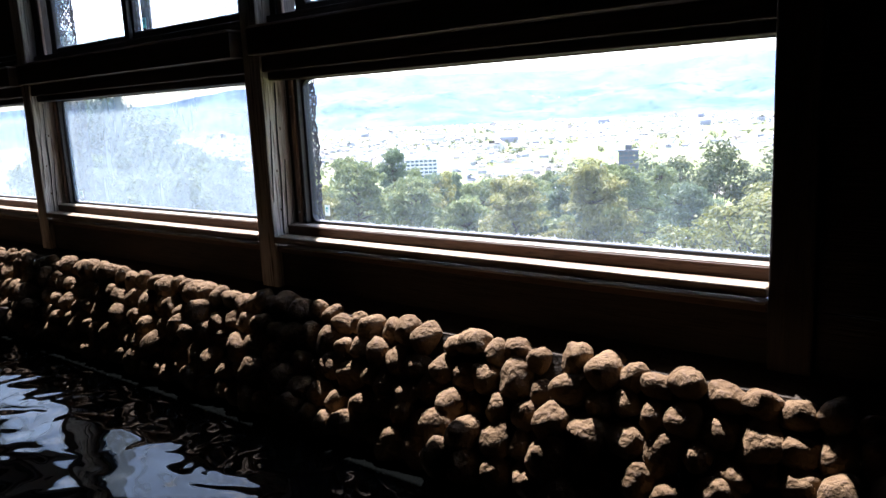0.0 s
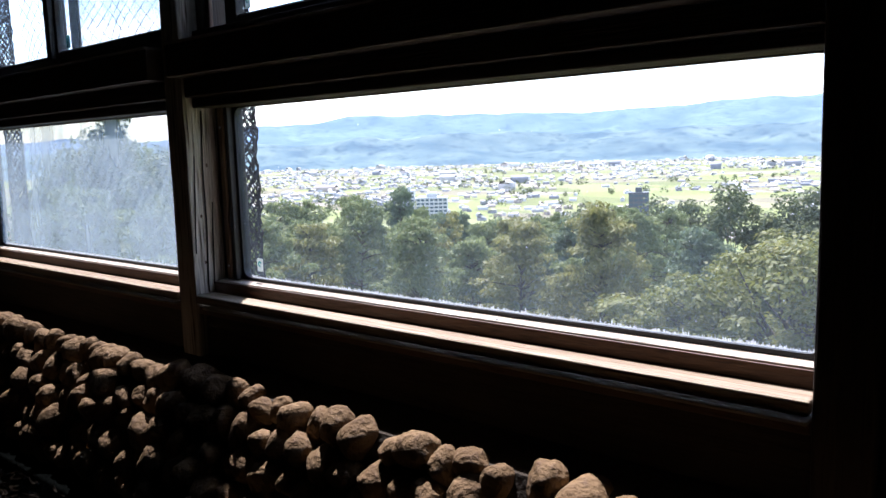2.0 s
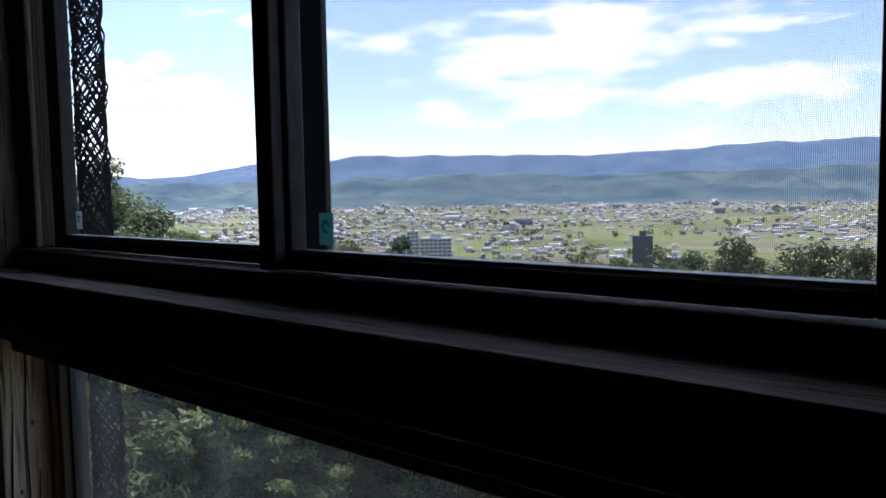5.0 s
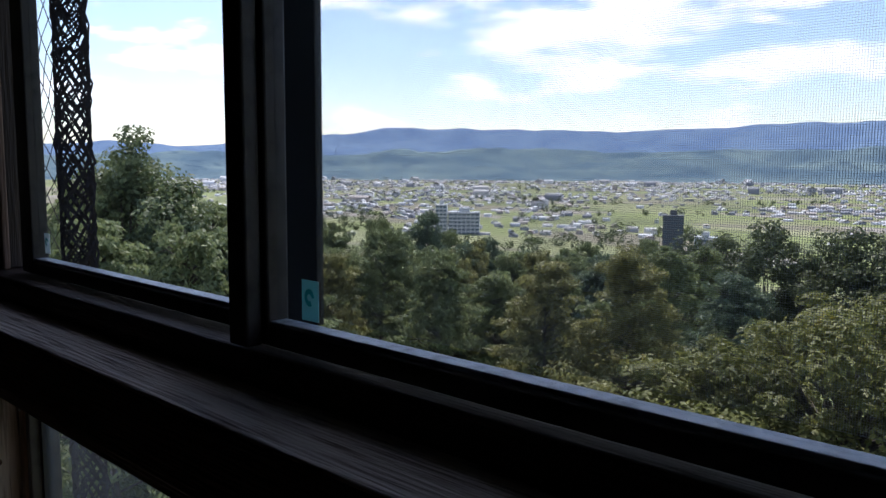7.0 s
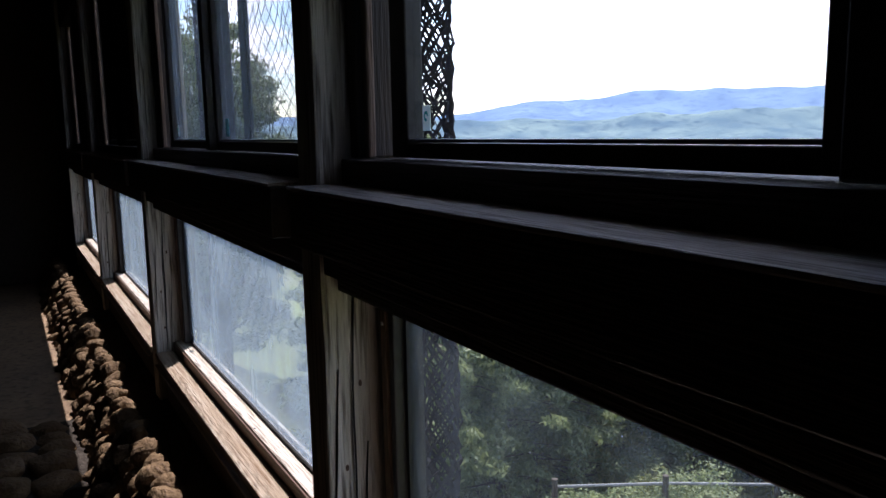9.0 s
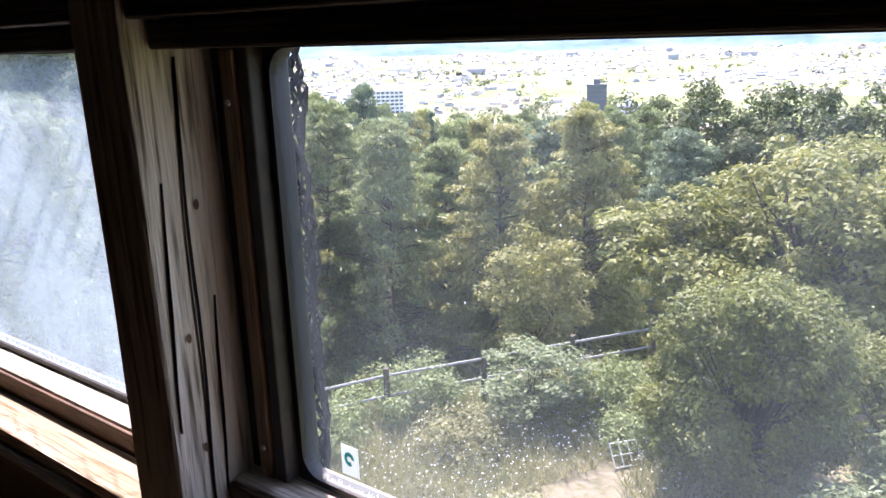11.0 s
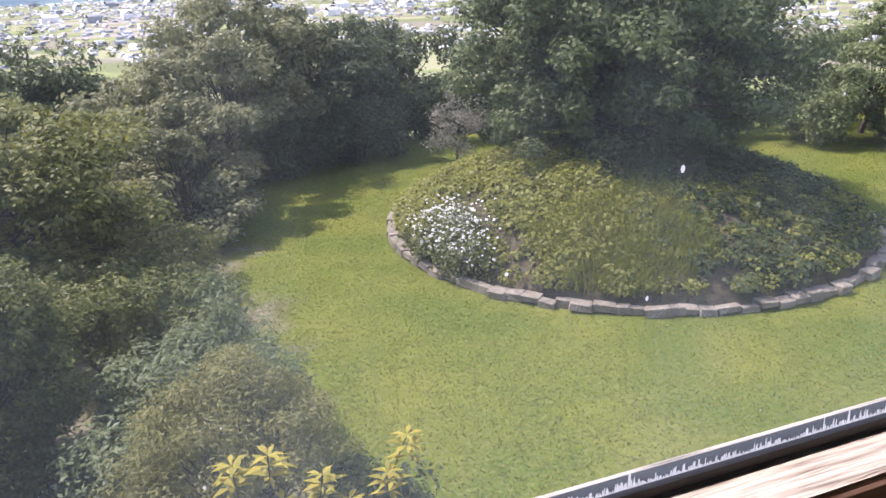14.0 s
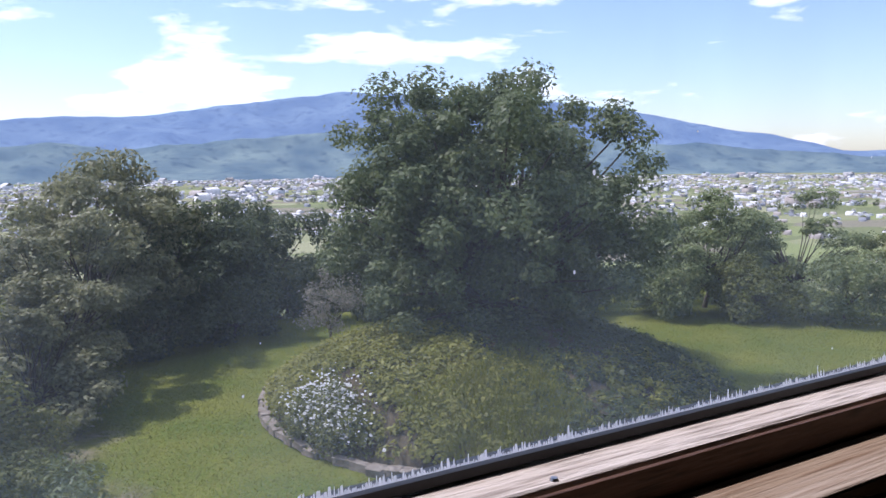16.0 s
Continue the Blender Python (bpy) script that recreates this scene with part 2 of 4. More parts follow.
def boxes(bounds, bevel=0.003):
    """One bmesh of bevelled boxes, each (x0, x1, y0, y1, z0, z1)."""
    bm = bmesh.new()
    for x0, x1, y0, y1, z0, z1 in bounds:
        m = Matrix.Translation(((x0 + x1) / 2, (y0 + y1) / 2, (z0 + z1) / 2)) @ Matrix.Diagonal((x1 - x0, y1 - y0, z1 - z0, 1))
        bmesh.ops.create_cube(bm, size=1, matrix=m)
    if bevel:
        bmesh.ops.bevel(bm, geom=bm.edges[:], offset=bevel, segments=2, affect="EDGES", profile=0.5)
    return bm


def box(x0, x1, y0, y1, z0, z1, bevel=0.003):
    return boxes([(x0, x1, y0, y1, z0, z1)], bevel)


def from_arrays(name, verts, faces, mat, parent=None, label="", smooth=False):
    me = bpy.data.meshes.new(name)
    n, k = len(faces), faces.shape[1]
    me.vertices.add(len(verts))
    me.vertices.foreach_set("co", np.asarray(verts, dtype=np.float32).ravel())
    me.loops.add(n * k)
    me.loops.foreach_set("vertex_index", np.asarray(faces, dtype=np.int32).ravel())
    me.polygons.add(n)
    me.polygons.foreach_set("loop_start", np.arange(0, n * k, k, dtype=np.int32))
    me.polygons.foreach_set("loop_total", np.full(n, k, dtype=np.int32))
    if smooth:
        me.polygons.foreach_set("use_smooth", np.ones(n, dtype=bool))
    me.update(calc_edges=True)
    me.materials.append(mat)
    ob = new(name, me)
    if parent:
        ob.parent = parent
    if label:
        ob["label"] = label
    return ob


def empty(name, label, category, loc=(0, 0, 0), group="", kind=""):
    e = new(name)
    e.location = loc
    e.empty_display_size = 0.1
    return tagged(e, label, category, group, kind)


# ---- the bath room ----
BAY = 1.82
POSTS = [-1.992 + BAY * k for k in range(-3, 1)] + [-0.179]
X0, X1, YB, TOP = POSTS[0] - 0.8, 1.9, -5.2, 3.1
SILL, HEAD, LEDGE, UP0, UP1 = 0.968, 1.472, 1.655, 1.725, 2.55
FLOOR = 0.05

tagged(obj("floor", box(X0, X1, YB, 0.0, FLOOR - 0.12, FLOOR, 0), M_FLOOR), "brown stone bath floor under dark water", "floor", kind="structure")
tagged(obj("ceiling", boxes([(X0, X1, YB + 0.25 * i, YB + 0.25 * i + 0.244, TOP, TOP + 0.03) for i in range(22)], 0.004), M_CEIL), "dark brown boarded ceiling", "ceiling", kind="structure")
tagged(obj("wall_south", box(X0, X1, YB - 0.15, YB, FLOOR, TOP, 0), M_DARKX), "dark timber wall behind the bath", "wall", kind="structure")
tagged(obj("wall_west", box(X0 - 0.15, X0, YB - 0.15, 0.15, FLOOR, TOP, 0), M_DARKX), "dark timber end wall of the bath", "wall", kind="structure")
tagged(obj("wall_east", box(X1, X1 + 0.15, YB - 0.15, 0.15, FLOOR, TOP, 0), M_DARKX), "dark timber end wall beside the bath", "wall", kind="structure")
wall_n = tagged(obj("wall_north", boxes([
    (X0, X1, -0.095, 0.06, FLOOR, 0.875),
    (POSTS[-1] + 0.05, X1, -0.10, 0.06, 0.879, TOP),
    (X0, POSTS[0] - 0.05, -0.10, 0.06, 0.879, TOP),
    (POSTS[0] - 0.05, POSTS[-1] + 0.05, -0.10, 0.06, UP1 + 0.06, TOP)], 0), M_DARKX), "dark timber window wall of the bath", "wall", kind="structure")

# outside cladding down to the ground
tagged(obj("wall_outer", box(X0 - 0.15, X1 + 0.15, 0.062, 0.12, -4.3, 0.80, 0), M_DARKX), "dark boarded outer wall below the windows", "wall", kind="structure")
tagged(obj("roof", box(X0 - 0.6, X1 + 0.6, YB - 0.6, 0.75, TOP + 0.04, TOP + 0.22), M_DARKX), "dark roof over the bath", "roof", kind="structure")

rnd = random.Random(5)
for k, px in enumerate(POSTS):
    bm = box(px - 0.048, px + 0.048, -0.122, 0.05, 0.70, TOP - 0.002, 0.006)
    bmesh.ops.subdivide_edges(bm, edges=[e for e in bm.edges if abs(e.verts[0].co.z - e.verts[1].co.z) > 1], cuts=24)
    for v in bm.verts:
        v.co.x += 0.0025 * noise.noise((v.co.x * 9, v.co.y * 9, v.co.z * 3 + k))
        v.co.y += 0.0025 * noise.noise((v.co.x * 9 + 4, v.co.y * 9, v.co.z * 3 + k))
    # the last post shows only its unlit side, so that shade is its colour
    post = tagged(obj("timber_post", bm, M_POST if k < len(POSTS) - 1 else M_DARKZ), "weathered grey-brown timber post between the windows" if k < len(POSTS) - 1 else "timber post beside the window, coloured dark for its unlit side", "post", "window posts", "structure")
    # drying checks down the lit side
    for dy, za, zb, w in ((-0.075, 0.93, 1.47, 0.0045), (-0.105, 1.05, 1.34, 0.002), (-0.055, 0.95, 1.2, 0.002)):
        bm = bmesh.new()
        ring = []
        steps = 16
        for i in range(steps + 1):
            z = za + (zb - za) * i / steps
            y = dy + 0.006 * noise.noise((z * 5, k, dy * 40)) + 0.012 * (i / steps - 0.5)
            ww = w * (0.25 + min(i, steps - i) / steps)
            ring.append((bm.verts.new((px + 0.0512, y - ww, z)), bm.verts.new((px + 0.0512, y + ww, z)), bm.verts.new((px + 0.047, y, z))))
        for a, b in zip(ring, ring[1:]):
            bm.faces.new((a[0], a[2], b[2], b[0]))
            bm.faces.new((a[2], a[1], b[1], b[2]))
        part("drying_crack", bm, M_GASKET, post, "dark drying crack")
    for z, y in ((1.02, -0.085), (1.31, -0.06), (1.16, -0.09)):
        bm = bmesh.new()
        bmesh.ops.create_circle(bm, cap_ends=True, segments=14, radius=0.0034, matrix=Matrix.Translation((px + 0.0508, y, z)) @ pose(0, 0, 0, 0, 90, 0) @ Matrix.Diagonal((1.8, 1, 1, 1)))
        part("knot", bm, M_BROWN, post, "dark knot")


def rounded(x0, x1, z0, z1, r, seg=6):
    """Corner points of a rounded rectangle in the plane of the wall."""
    out = []
    for cx, cz, a0 in ((x1 - r, z1 - r, 0), (x0 + r, z1 - r, 90), (x0 + r, z0 + r, 180), (x1 - r, z0 + r, 270)):
        for i in range(seg + 1):
            a = radians(a0 + 90 * i / seg)
            out.append((cx + r * math.cos(a), cz + r * math.sin(a)))
    return out


def gasket(x0, x1, z0, z1, y0, y1, lip, r):
    """A rubber frame, square outside and rounded inside."""
    bm = bmesh.new()
    seg = 6
    inner = rounded(x0 + lip, x1 - lip, z0 + lip, z1 - lip, r, seg)
    outer = rounded(x0, x1, z0, z1, 0.001, seg)
    loops = []
    for pts, y in ((outer, y0), (inner, y0), (inner, y1), (outer, y1)):
        loops.append([bm.verts.new((x, y, z)) for x, z in pts])
    for a, b in zip(loops, loops[1:] + loops[:1]):
        for i in range(len(a)):
            j = (i + 1) % len(a)
            bm.faces.new((a[i], a[j], b[j], b[i]))
    bmesh.ops.recalc_face_normals(bm, faces=bm.faces[:])
    return bm


def sticker(x, y, z, w, h, parent, ground=M_STICK):
    s = part("sticker", box(x, x + w, y - 0.0012, y, z, z + h, 0), ground, parent, "small white sticker with a teal ring")
    bm = bmesh.new()
    r, n = w * 0.3, 18
    c = (x + w / 2, z + h * 0.58)
    inn = [bm.verts.new((c[0] + r * 0.45 * math.cos(i * 6.283 / n), y - 0.002, c[1] + r * 0.45 * math.sin(i * 6.283 / n))) for i in range(n)]
    out = [bm.verts.new((c[0] + r * math.cos(i * 6.283 / n), y - 0.002, c[1] + r * 1.15 * math.sin(i * 6.283 / n))) for i in range(n)]
    for i in range(n - 3):
        bm.faces.new((inn[i], inn[i + 1], out[i + 1], out[i]))
    part("ring_mark", bm, M_TEAL, s)


for k in range(4):
    a, b = POSTS[k] + 0.05, POSTS[k + 1] - 0.05       # clear width between posts
    near = k == 3
    gx0, gx1 = a + 0.087, b - 0.012
    win = empty(f"window_{k + 1}", "low fixed window, clear glass with dried scale along its foot" if near else "low fixed window misted with condensation", "window", kind="structure")
    pane = part("pane", box(gx0 - 0.004, gx1 + 0.004, -0.003, 0.003, SILL + 0.002, HEAD + 0.004, 0), G_CLEAR if near else G_FOG, win, "clear pane" if near else "misted pane")
    pane.visible_shadow = False
    part("gasket", gasket(gx0 - 0.014, gx1 + 0.010, SILL - 0.004, HEAD + 0.012, -0.008, 0.012, 0.008, 0.028), M_GASKET, win, "black rubber gasket")
    part("jamb", box(a, gx0 - 0.036, -0.020, 0.03, SILL - 0.004, HEAD + 0.03), M_DARKZ, win)
    part("jamb", box(gx0 - 0.034, gx0 - 0.016, -0.028, 0.03, SILL - 0.004, HEAD + 0.03), M_SASH, win)
    part("jamb_strip", box(a + 0.028, a + 0.049, -0.031, -0.0215, SILL - 0.003, HEAD + 0.004, 0.002), M_STRIP, win, "thin brown jamb strip")
    part("jamb", box(gx1 + 0.001, b, -0.03, 0.03, SILL - 0.02, HEAD + 0.03), M_DARKZ, win)
    part("window_rail", box(a, b, -0.052, 0.03, SILL - 0.050, SILL - 0.006, 0.004), M_RAIL, win, "worn whitish bottom rail")
    part("rail_face", box(a, b, -0.059, -0.0535, SILL - 0.054, SILL - 0.010, 0.001), M_BROWN, win, "dark brown rail face")
    part("window_sill", box(a, b, -0.130, -0.060, SILL - 0.066, SILL - 0.041, 0.004), M_SILL, win, "pale sunlit wooden sill")
    part("sill_apron", box(a, b, -0.118, -0.097, SILL - 0.100, SILL - 0.079, 0.002), M_BROWN, win)
    part("apron_bead", box(a + 0.05, b, -0.140, -0.098, SILL - 0.0785, SILL - 0.0715, 0.002), M_SILL, win, "thin bead below the sill")
    for sx, sz in ((a + 0.038, 1.42), (a + 0.038, 1.005)):
        bm = bmesh.new()
        bmesh.ops.create_cone(bm, cap_ends=True, segments=12, radius1=0.004, radius2=0.003, depth=0.003, matrix=Matrix.Translation((sx, -0.0322, sz)) @ pose(0, 0, 0, 90))
        part("screw", bm, M_SCREW, win)
    for sx in (a + 0.35, a + 1.05):
        bm = bmesh.new()
        bmesh.ops.create_cone(bm, cap_ends=True, segments=12, radius1=0.004, radius2=0.003, depth=0.003, matrix=Matrix.Translation((sx, -0.044, SILL - 0.005)))
        part("screw", bm, M_SCREW, win)
    # ragged crust of scale along the foot of the glass
    rr = random.Random(20 + k)
    bm = bmesh.new()
    x = gx0 + 0.03
    while x < gx1 - 0.01:
        w = rr.uniform(0.0012, 0.004)
        h = 0.002 + 0.007 * rr.random() ** 1.6 + (0.009 * rr.random() if rr.random() < 0.05 else 0)
        z0 = SILL + 0.006
        vs = [bm.verts.new(p) for p in ((x, -0.0045, z0), (x + w, -0.0045, z0), (x + w * rr.uniform(0.5, 0.9), -0.0042, z0 + h), (x + w * rr.uniform(0.1, 0.4), -0.0042, z0 + h * rr.uniform(0.7, 1)))]
        bm.faces.new(vs)
        x += w * rr.uniform(0.7, 1.0)
    part("scale_crust", bm, M_FROST, win, "white crust of dried scale")
    if near:
        specks = [(-0.839, 1.122, 0.0013), (-0.818, 1.207, 0.0018)] + [(rr.uniform(gx0 + 0.1, gx1 - 0.05), rr.uniform(1.0, 1.44), rr.uniform(0.0004, 0.0010)) for _ in range(20)]
        bm = bmesh.new()
        for qx, qz, qr in specks:
            bmesh.ops.create_circle(bm, cap_ends=True, segments=7, radius=qr, matrix=Matrix.Translation((qx, -0.0042, qz)) @ pose(0, 0, 0, 90) @ Matrix.Diagonal((1, 1.5, 1, 1)))
        part("dried_drops", bm, M_FROST, win, "white specks of dried drops")
    if k >= 2:
        sticker(gx0 + 0.058, -0.004, SILL + 0.026, 0.026, 0.038, win)

    # stepped lintel beam and its ledge
    beam = empty("lintel_beam", "dark stepped lintel beam with a weathered ledge", "beam", group="lintel beams", kind="structure")
    part("beam_lower", box(a, b, -0.095, 0.03, HEAD + 0.006, HEAD + 0.034), M_DARKX, beam)
    part("beam_middle", box(a, b, -0.118, 0.03, HEAD + 0.036, HEAD + 0.088), M_DARKX, beam)
    part("beam_upper", box(a, b, -0.172, 0.03, HEAD + 0.090, LEDGE - 0.004), M_DARKX, beam)
    part("ledge", box(a, b, -0.176, -0.081, LEDGE - 0.002, LEDGE + 0.004, 0.002), M_LEDGE, beam, "grey weathered ledge")

    # upper sliding sashes
    up = empty(f"window_{k + 5}", "upper sliding window in dark bronze sashes" if k > 1 else "upper window filled with dark panels", "window", kind="structure")
    mid = a + 0.955
    part("bottom_rail", box(a, b, -0.080, 0.03, LEDGE - 0.002, UP0 - 0.026), M_DARKX, up)
    part("top_rail", box(a, b, -0.100, 0.03, UP1 + 0.024, UP1 + 0.058), M_DARKX, up)
    part("jamb", box(a, a + 0.030, -0.062, 0.03, UP0 - 0.024, UP1 + 0.022), M_DARKZ, up)
    part("jamb", box(b - 0.03, b, -0.100, 0.03, UP0 - 0.024, UP1 + 0.022), M_DARKZ, up)
    part("jamb_strip", box(a + 0.031, a + 0.05, -0.050, -0.036, UP0 - 0.024, UP1 + 0.022), M_STRIP, up)
    for name, s0, s1, y, g in (("left_sash", a + 0.156, mid - 0.118, -0.02, G_UP if near else G_UPFOG), ("right_sash", mid - 0.025, b - 0.055, -0.05, G_UP if near else G_UPFOG)):
        sash = empty(name, "", "")
        for key in ("label", "category"):
            if key in sash:
                del sash[key]
        sash.parent = up
        part("stile", box(s0 - 0.052, s0, y - 0.015, y + 0.015, UP0 - 0.022, UP1 + 0.02), M_SASH, sash)
        part("stile", box(s1, s1 + 0.052, y - 0.015, y + 0.015, UP0 - 0.022, UP1 + 0.02), M_SASH, sash)
        part("sash_rail", box(s0, s1, y - 0.015, y + 0.015, UP0 - 0.022, UP0, 0.002), M_SASH, sash)
        part("sash_rail", box(s0, s1, y - 0.015, y + 0.015, UP1, UP1 + 0.02, 0.002), M_SASH, sash)
        part("bead", box(s0, s1, y - 0.010, y + 0.012, UP0 + 0.001, UP0 + 0.006, 0.001), M_TRACK, sash, "pale glazing bead")
        # the two far bays get a dark panel instead of glass
        if k < 2:
            part("dark_panel", box(s0 + 0.001, s1 - 0.001, y - 0.004, y + 0.004, UP0 + 0.007, UP1 - 0.001, 0), M_DARKZ, sash, "dark panel in place of the pane")
            continue
        p = part("pane", box(s0 + 0.001, s1 - 0.001, y - 0.002, y + 0.002, UP0 + 0.002, UP1 - 0.001, 0), g, sash)
        p.visible_shadow = False
        if k >= 2:
            if name == "left_sash":
                sticker(s0 + 0.032, y - 0.003, UP0 + 0.018, 0.022, 0.036, sash)
            else:
                sticker(s0 + 0.049, y - 0.003, UP0 + 0.014, 0.028, 0.044, sash, M_PALETEAL)
    part("meeting_stile", box(mid - 0.068, mid - 0.032, -0.088, -0.067, UP0 - 0.022, UP1 + 0.02, 0.003), M_SASH, up, "dark meeting stile")
    part("screen_frame", box(mid - 0.125, mid - 0.062, 0.034, 0.046, UP0 - 0.02, UP1 + 0.01, 0.002), M_GASKET, up, "black upright of the screen")
    scr = part("insect_screen", box(mid - 0.06, b - 0.04, 0.0395, 0.0405, UP0 - 0.01, UP1, 0), M_SCREEN, up, "fine grey insect screen")
    scr.visible_shadow = False


# ---- netting outside the posts ----
def strand(bm, a, b, r):
    """A thin three-sided cord from a to b."""
    a, b = Vector(a), Vector(b)
    d = (b - a).normalized()
    u = d.cross((0.3, 1, 0.2)).normalized()
    v = d.cross(u)
    rings = []
    for p in (a, b):
        rings.append([bm.verts.new(p + r * (math.cos(q) * u + math.sin(q) * v)) for q in (0, 2.094, 4.189)])
    for i in range(3):
        j = (i + 1) % 3
        bm.faces.new((rings[0][i], rings[0][j], rings[1][j], rings[1][i]))


def net(nx, nz, place, r, skip, seed):
    """A diamond net whose knots lie at place(u, v)."""
    rr = random.Random(seed)
    bm = bmesh.new()
    for j in range(nz):
        for i in range(nx):
            if (i + j) % 2:
                continue
            for di in (-1, 1):
                if 0 <= i + di < nx and rr.random() > skip:
                    strand(bm, place(i, j), place(i + di, j + 1), r)
    return bm


for k in (1, 2, 3):
    px = POSTS[k]

    def gathered(i, j, px=px, k=k):
        a = i * 2 * math.pi / 11.0
        z = 0.55 + j * 0.031
        rad = 0.036 + 0.012 * noise.noise((z * 2.0, k, 1))
        return (px - 0.052 + rad * math.cos(a) + 0.026 * noise.noise((i * 3.1, j * 1.7, k)), 0.155 + 0.035 * math.sin(a) + 0.006 * noise.noise((i * 2.1, j * 1.9, k + 7)), z + 0.022 * noise.noise((i * 5.3, j * 2.9, k)))
    bundle = obj("gathered_net", net(44, 66, gathered, 0.0025, 0.18, k), M_NET)
    tagged(bundle, "dark cord netting gathered in a hanging bundle outside", "net", "outside nets")

for k in (1, 2):
    a, b = POSTS[k] + 0.06, POSTS[k + 1] - 0.06

    def spread(i, j, a=a, b=b, k=k):
        u = i / 46
        return (a + (b - a) * u, 0.19 + 0.02 * noise.noise((i * 0.2, j * 0.2, k)), 1.56 + j * 0.036 + 0.03 * math.sin(u * 3.14) * math.sin(j * 0.3))
    tagged(obj("spread_net", net(47, 29, spread, 0.0013, 0.0, 30 + k), M_NET), "dark diamond-mesh net spread outside the window", "net", "outside nets")

# ---- water and stone bank ----
WATER = 0.385
bm = bmesh.new()
vs = [bm.verts.new(p) for p in ((-4.3, YB + 0.02, WATER), (X1 - 0.02, YB + 0.02, WATER), (X1 - 0.02, -0.16, WATER), (-4.3, -0.16, WATER))]
bm.faces.new(vs)
tagged(obj("water", bm, M_WATER), "dark still bath water with slow ripples", "water", kind="structure")
bm = boxes([(X0, -4.42, YB, -0.30, FLOOR, 0.50)], 0.01)
tagged(obj("bath_deck", bm, M_FLOOR), "brown stone deck past the bath's edge", "floor", kind="structure")

bank = empty("stone_bank", "bank of rounded brown river stones along the bath", "stone bank", kind="structure")
bm = bmesh.new()
prof = [(-0.097, 0.74), (-0.23, 0.72), (-0.37, 0.44), (-0.40, 0.06), (-0.097, 0.06)]
for xa, xb in ((X0, 0.30),):
    l0 = [bm.verts.new((xa, y, z)) for y, z in prof]
    l1 = [bm.verts.new((xb, y, z)) for y, z in prof]
    for i in range(len(prof)):
        j = (i + 1) % len(prof)
        bm.faces.new((l0[i], l0[j], l1[j], l1[i]))
    bm.faces.new(l0), bm.faces.new(l1)
bmesh.ops.recalc_face_normals(bm, faces=bm.faces[:])
part("mortar_bed", bm, M_MORTAR, bank)


def pebble_mesh(seed, flat=1.0, sub=3):
    bm = bmesh.new()
    bmesh.ops.create_icosphere(bm, subdivisions=sub, radius=1.0)
    o = Vector((seed * 3.7, seed * 1.3, seed * 2.1))
    for v in bm.verts:
        d = v.co.normalized()
        r = 1 + 0.30 * noise.noise(d * 0.9 + o) + 0.14 * noise.noise(d * 2.0 + o) + 0.05 * noise.noise(d * 5 + o)
        # blunted like a split cobble
        p = d * r
        p.x = math.copysign(abs(p.x) ** 0.78, p.x)
        p.z = math.copysign(abs(p.z) ** 0.78, p.z)
        v.co = Vector((p.x, p.y, p.z * flat))
    me = bpy.data.meshes.new("stone")
    bm.to_mesh(me)
    bm.free()
    me.polygons.foreach_set("use_smooth", [True] * len(me.polygons))
    me.materials.append(M_ROCK)
    return me


PEBBLES = [pebble_mesh(i) for i in range(14)]
rr = random.Random(11)
for row in range(5):
    x = 0.18 - 0.045 * (row % 2) - 0.02 * row
    while x > X0 + 0.2:
        big = rr.uniform(0.034, 0.056) * (1.0 if row else 0.92)
        x -= big
        z = 0.704 - row * 0.068 + rr.uniform(-0.014, 0.014)
        y = -0.238 - row * 0.037 + rr.uniform(-0.012, 0.010)
        o = new("stone", PEBBLES[rr.randrange(14)])
        o.parent = bank
        o.matrix_basis = pose(x, y, z, rr.uniform(-30, 30), rr.uniform(-40, 40), rr.uniform(0, 360)) @ Matrix.Diagonal((big * rr.uniform(0.85, 1.40), big * rr.uniform(0.8, 1.0), big * rr.uniform(0.72, 1.2), 1))
        x -= big * rr.uniform(0.68, 0.95)
        if rr.random() < 0.06:
            x -= 0.03

# cross edge of flat cobbles between bath and deck
edge = empty("stone_edge", "bath edge of flat brown cobbles beside the deck", "stone edge", kind="structure")
part("mortar_bed", box(-4.42, -3.66, YB + 0.1, -0.30, FLOOR, 0.505, 0.01), M_MORTAR, edge)
for i in range(5):
    y = -0.42
    while y > -2.4:
        big = rr.uniform(0.06, 0.095)
        y -= big
        o = new("cobble", PEBBLES[rr.randrange(14)])
        o.parent = edge
        o.matrix_basis = pose(-3.72 - i * 0.155 + rr.uniform(-0.02, 0.02), y, 0.505 + rr.uniform(-0.01, 0.03), 0, 0, rr.uniform(0, 360)) @ Matrix.Diagonal((big, big * 0.9, big * 0.5, 1))
        y -= big * 0.9

# ---- the garden and valley: one sheet of ground ----
LAWN = -4.0
PLAIN = -55.0


def drop_off(x, y):
    d1 = -0.851 * (x + 6.24) + 0.526 * (y - 10.5) - 0.25
    if x < -9:
        d1 = min(d1, y - 3.0)
    return max(d1, y - 24.5, abs(x - 2) - 26 + 0.0, -y - 40, 0.0)


def ground_z(x, y):
    d = drop_off(x, y)
    z = LAWN - 0.42 * d - 0.3 * min(d, 5.0) + min(d, 12) * 0.10 * noise.noise((x * 0.07, y * 0.07, 0))
    if -9 < x < -2 and 0 < y < 12:
        z += 0.10 * noise.noise((x * 0.6, y * 0.6, 3))
    return max(z, PLAIN + 1.2 * noise.noise((x * 0.004, y * 0.004, 5)))


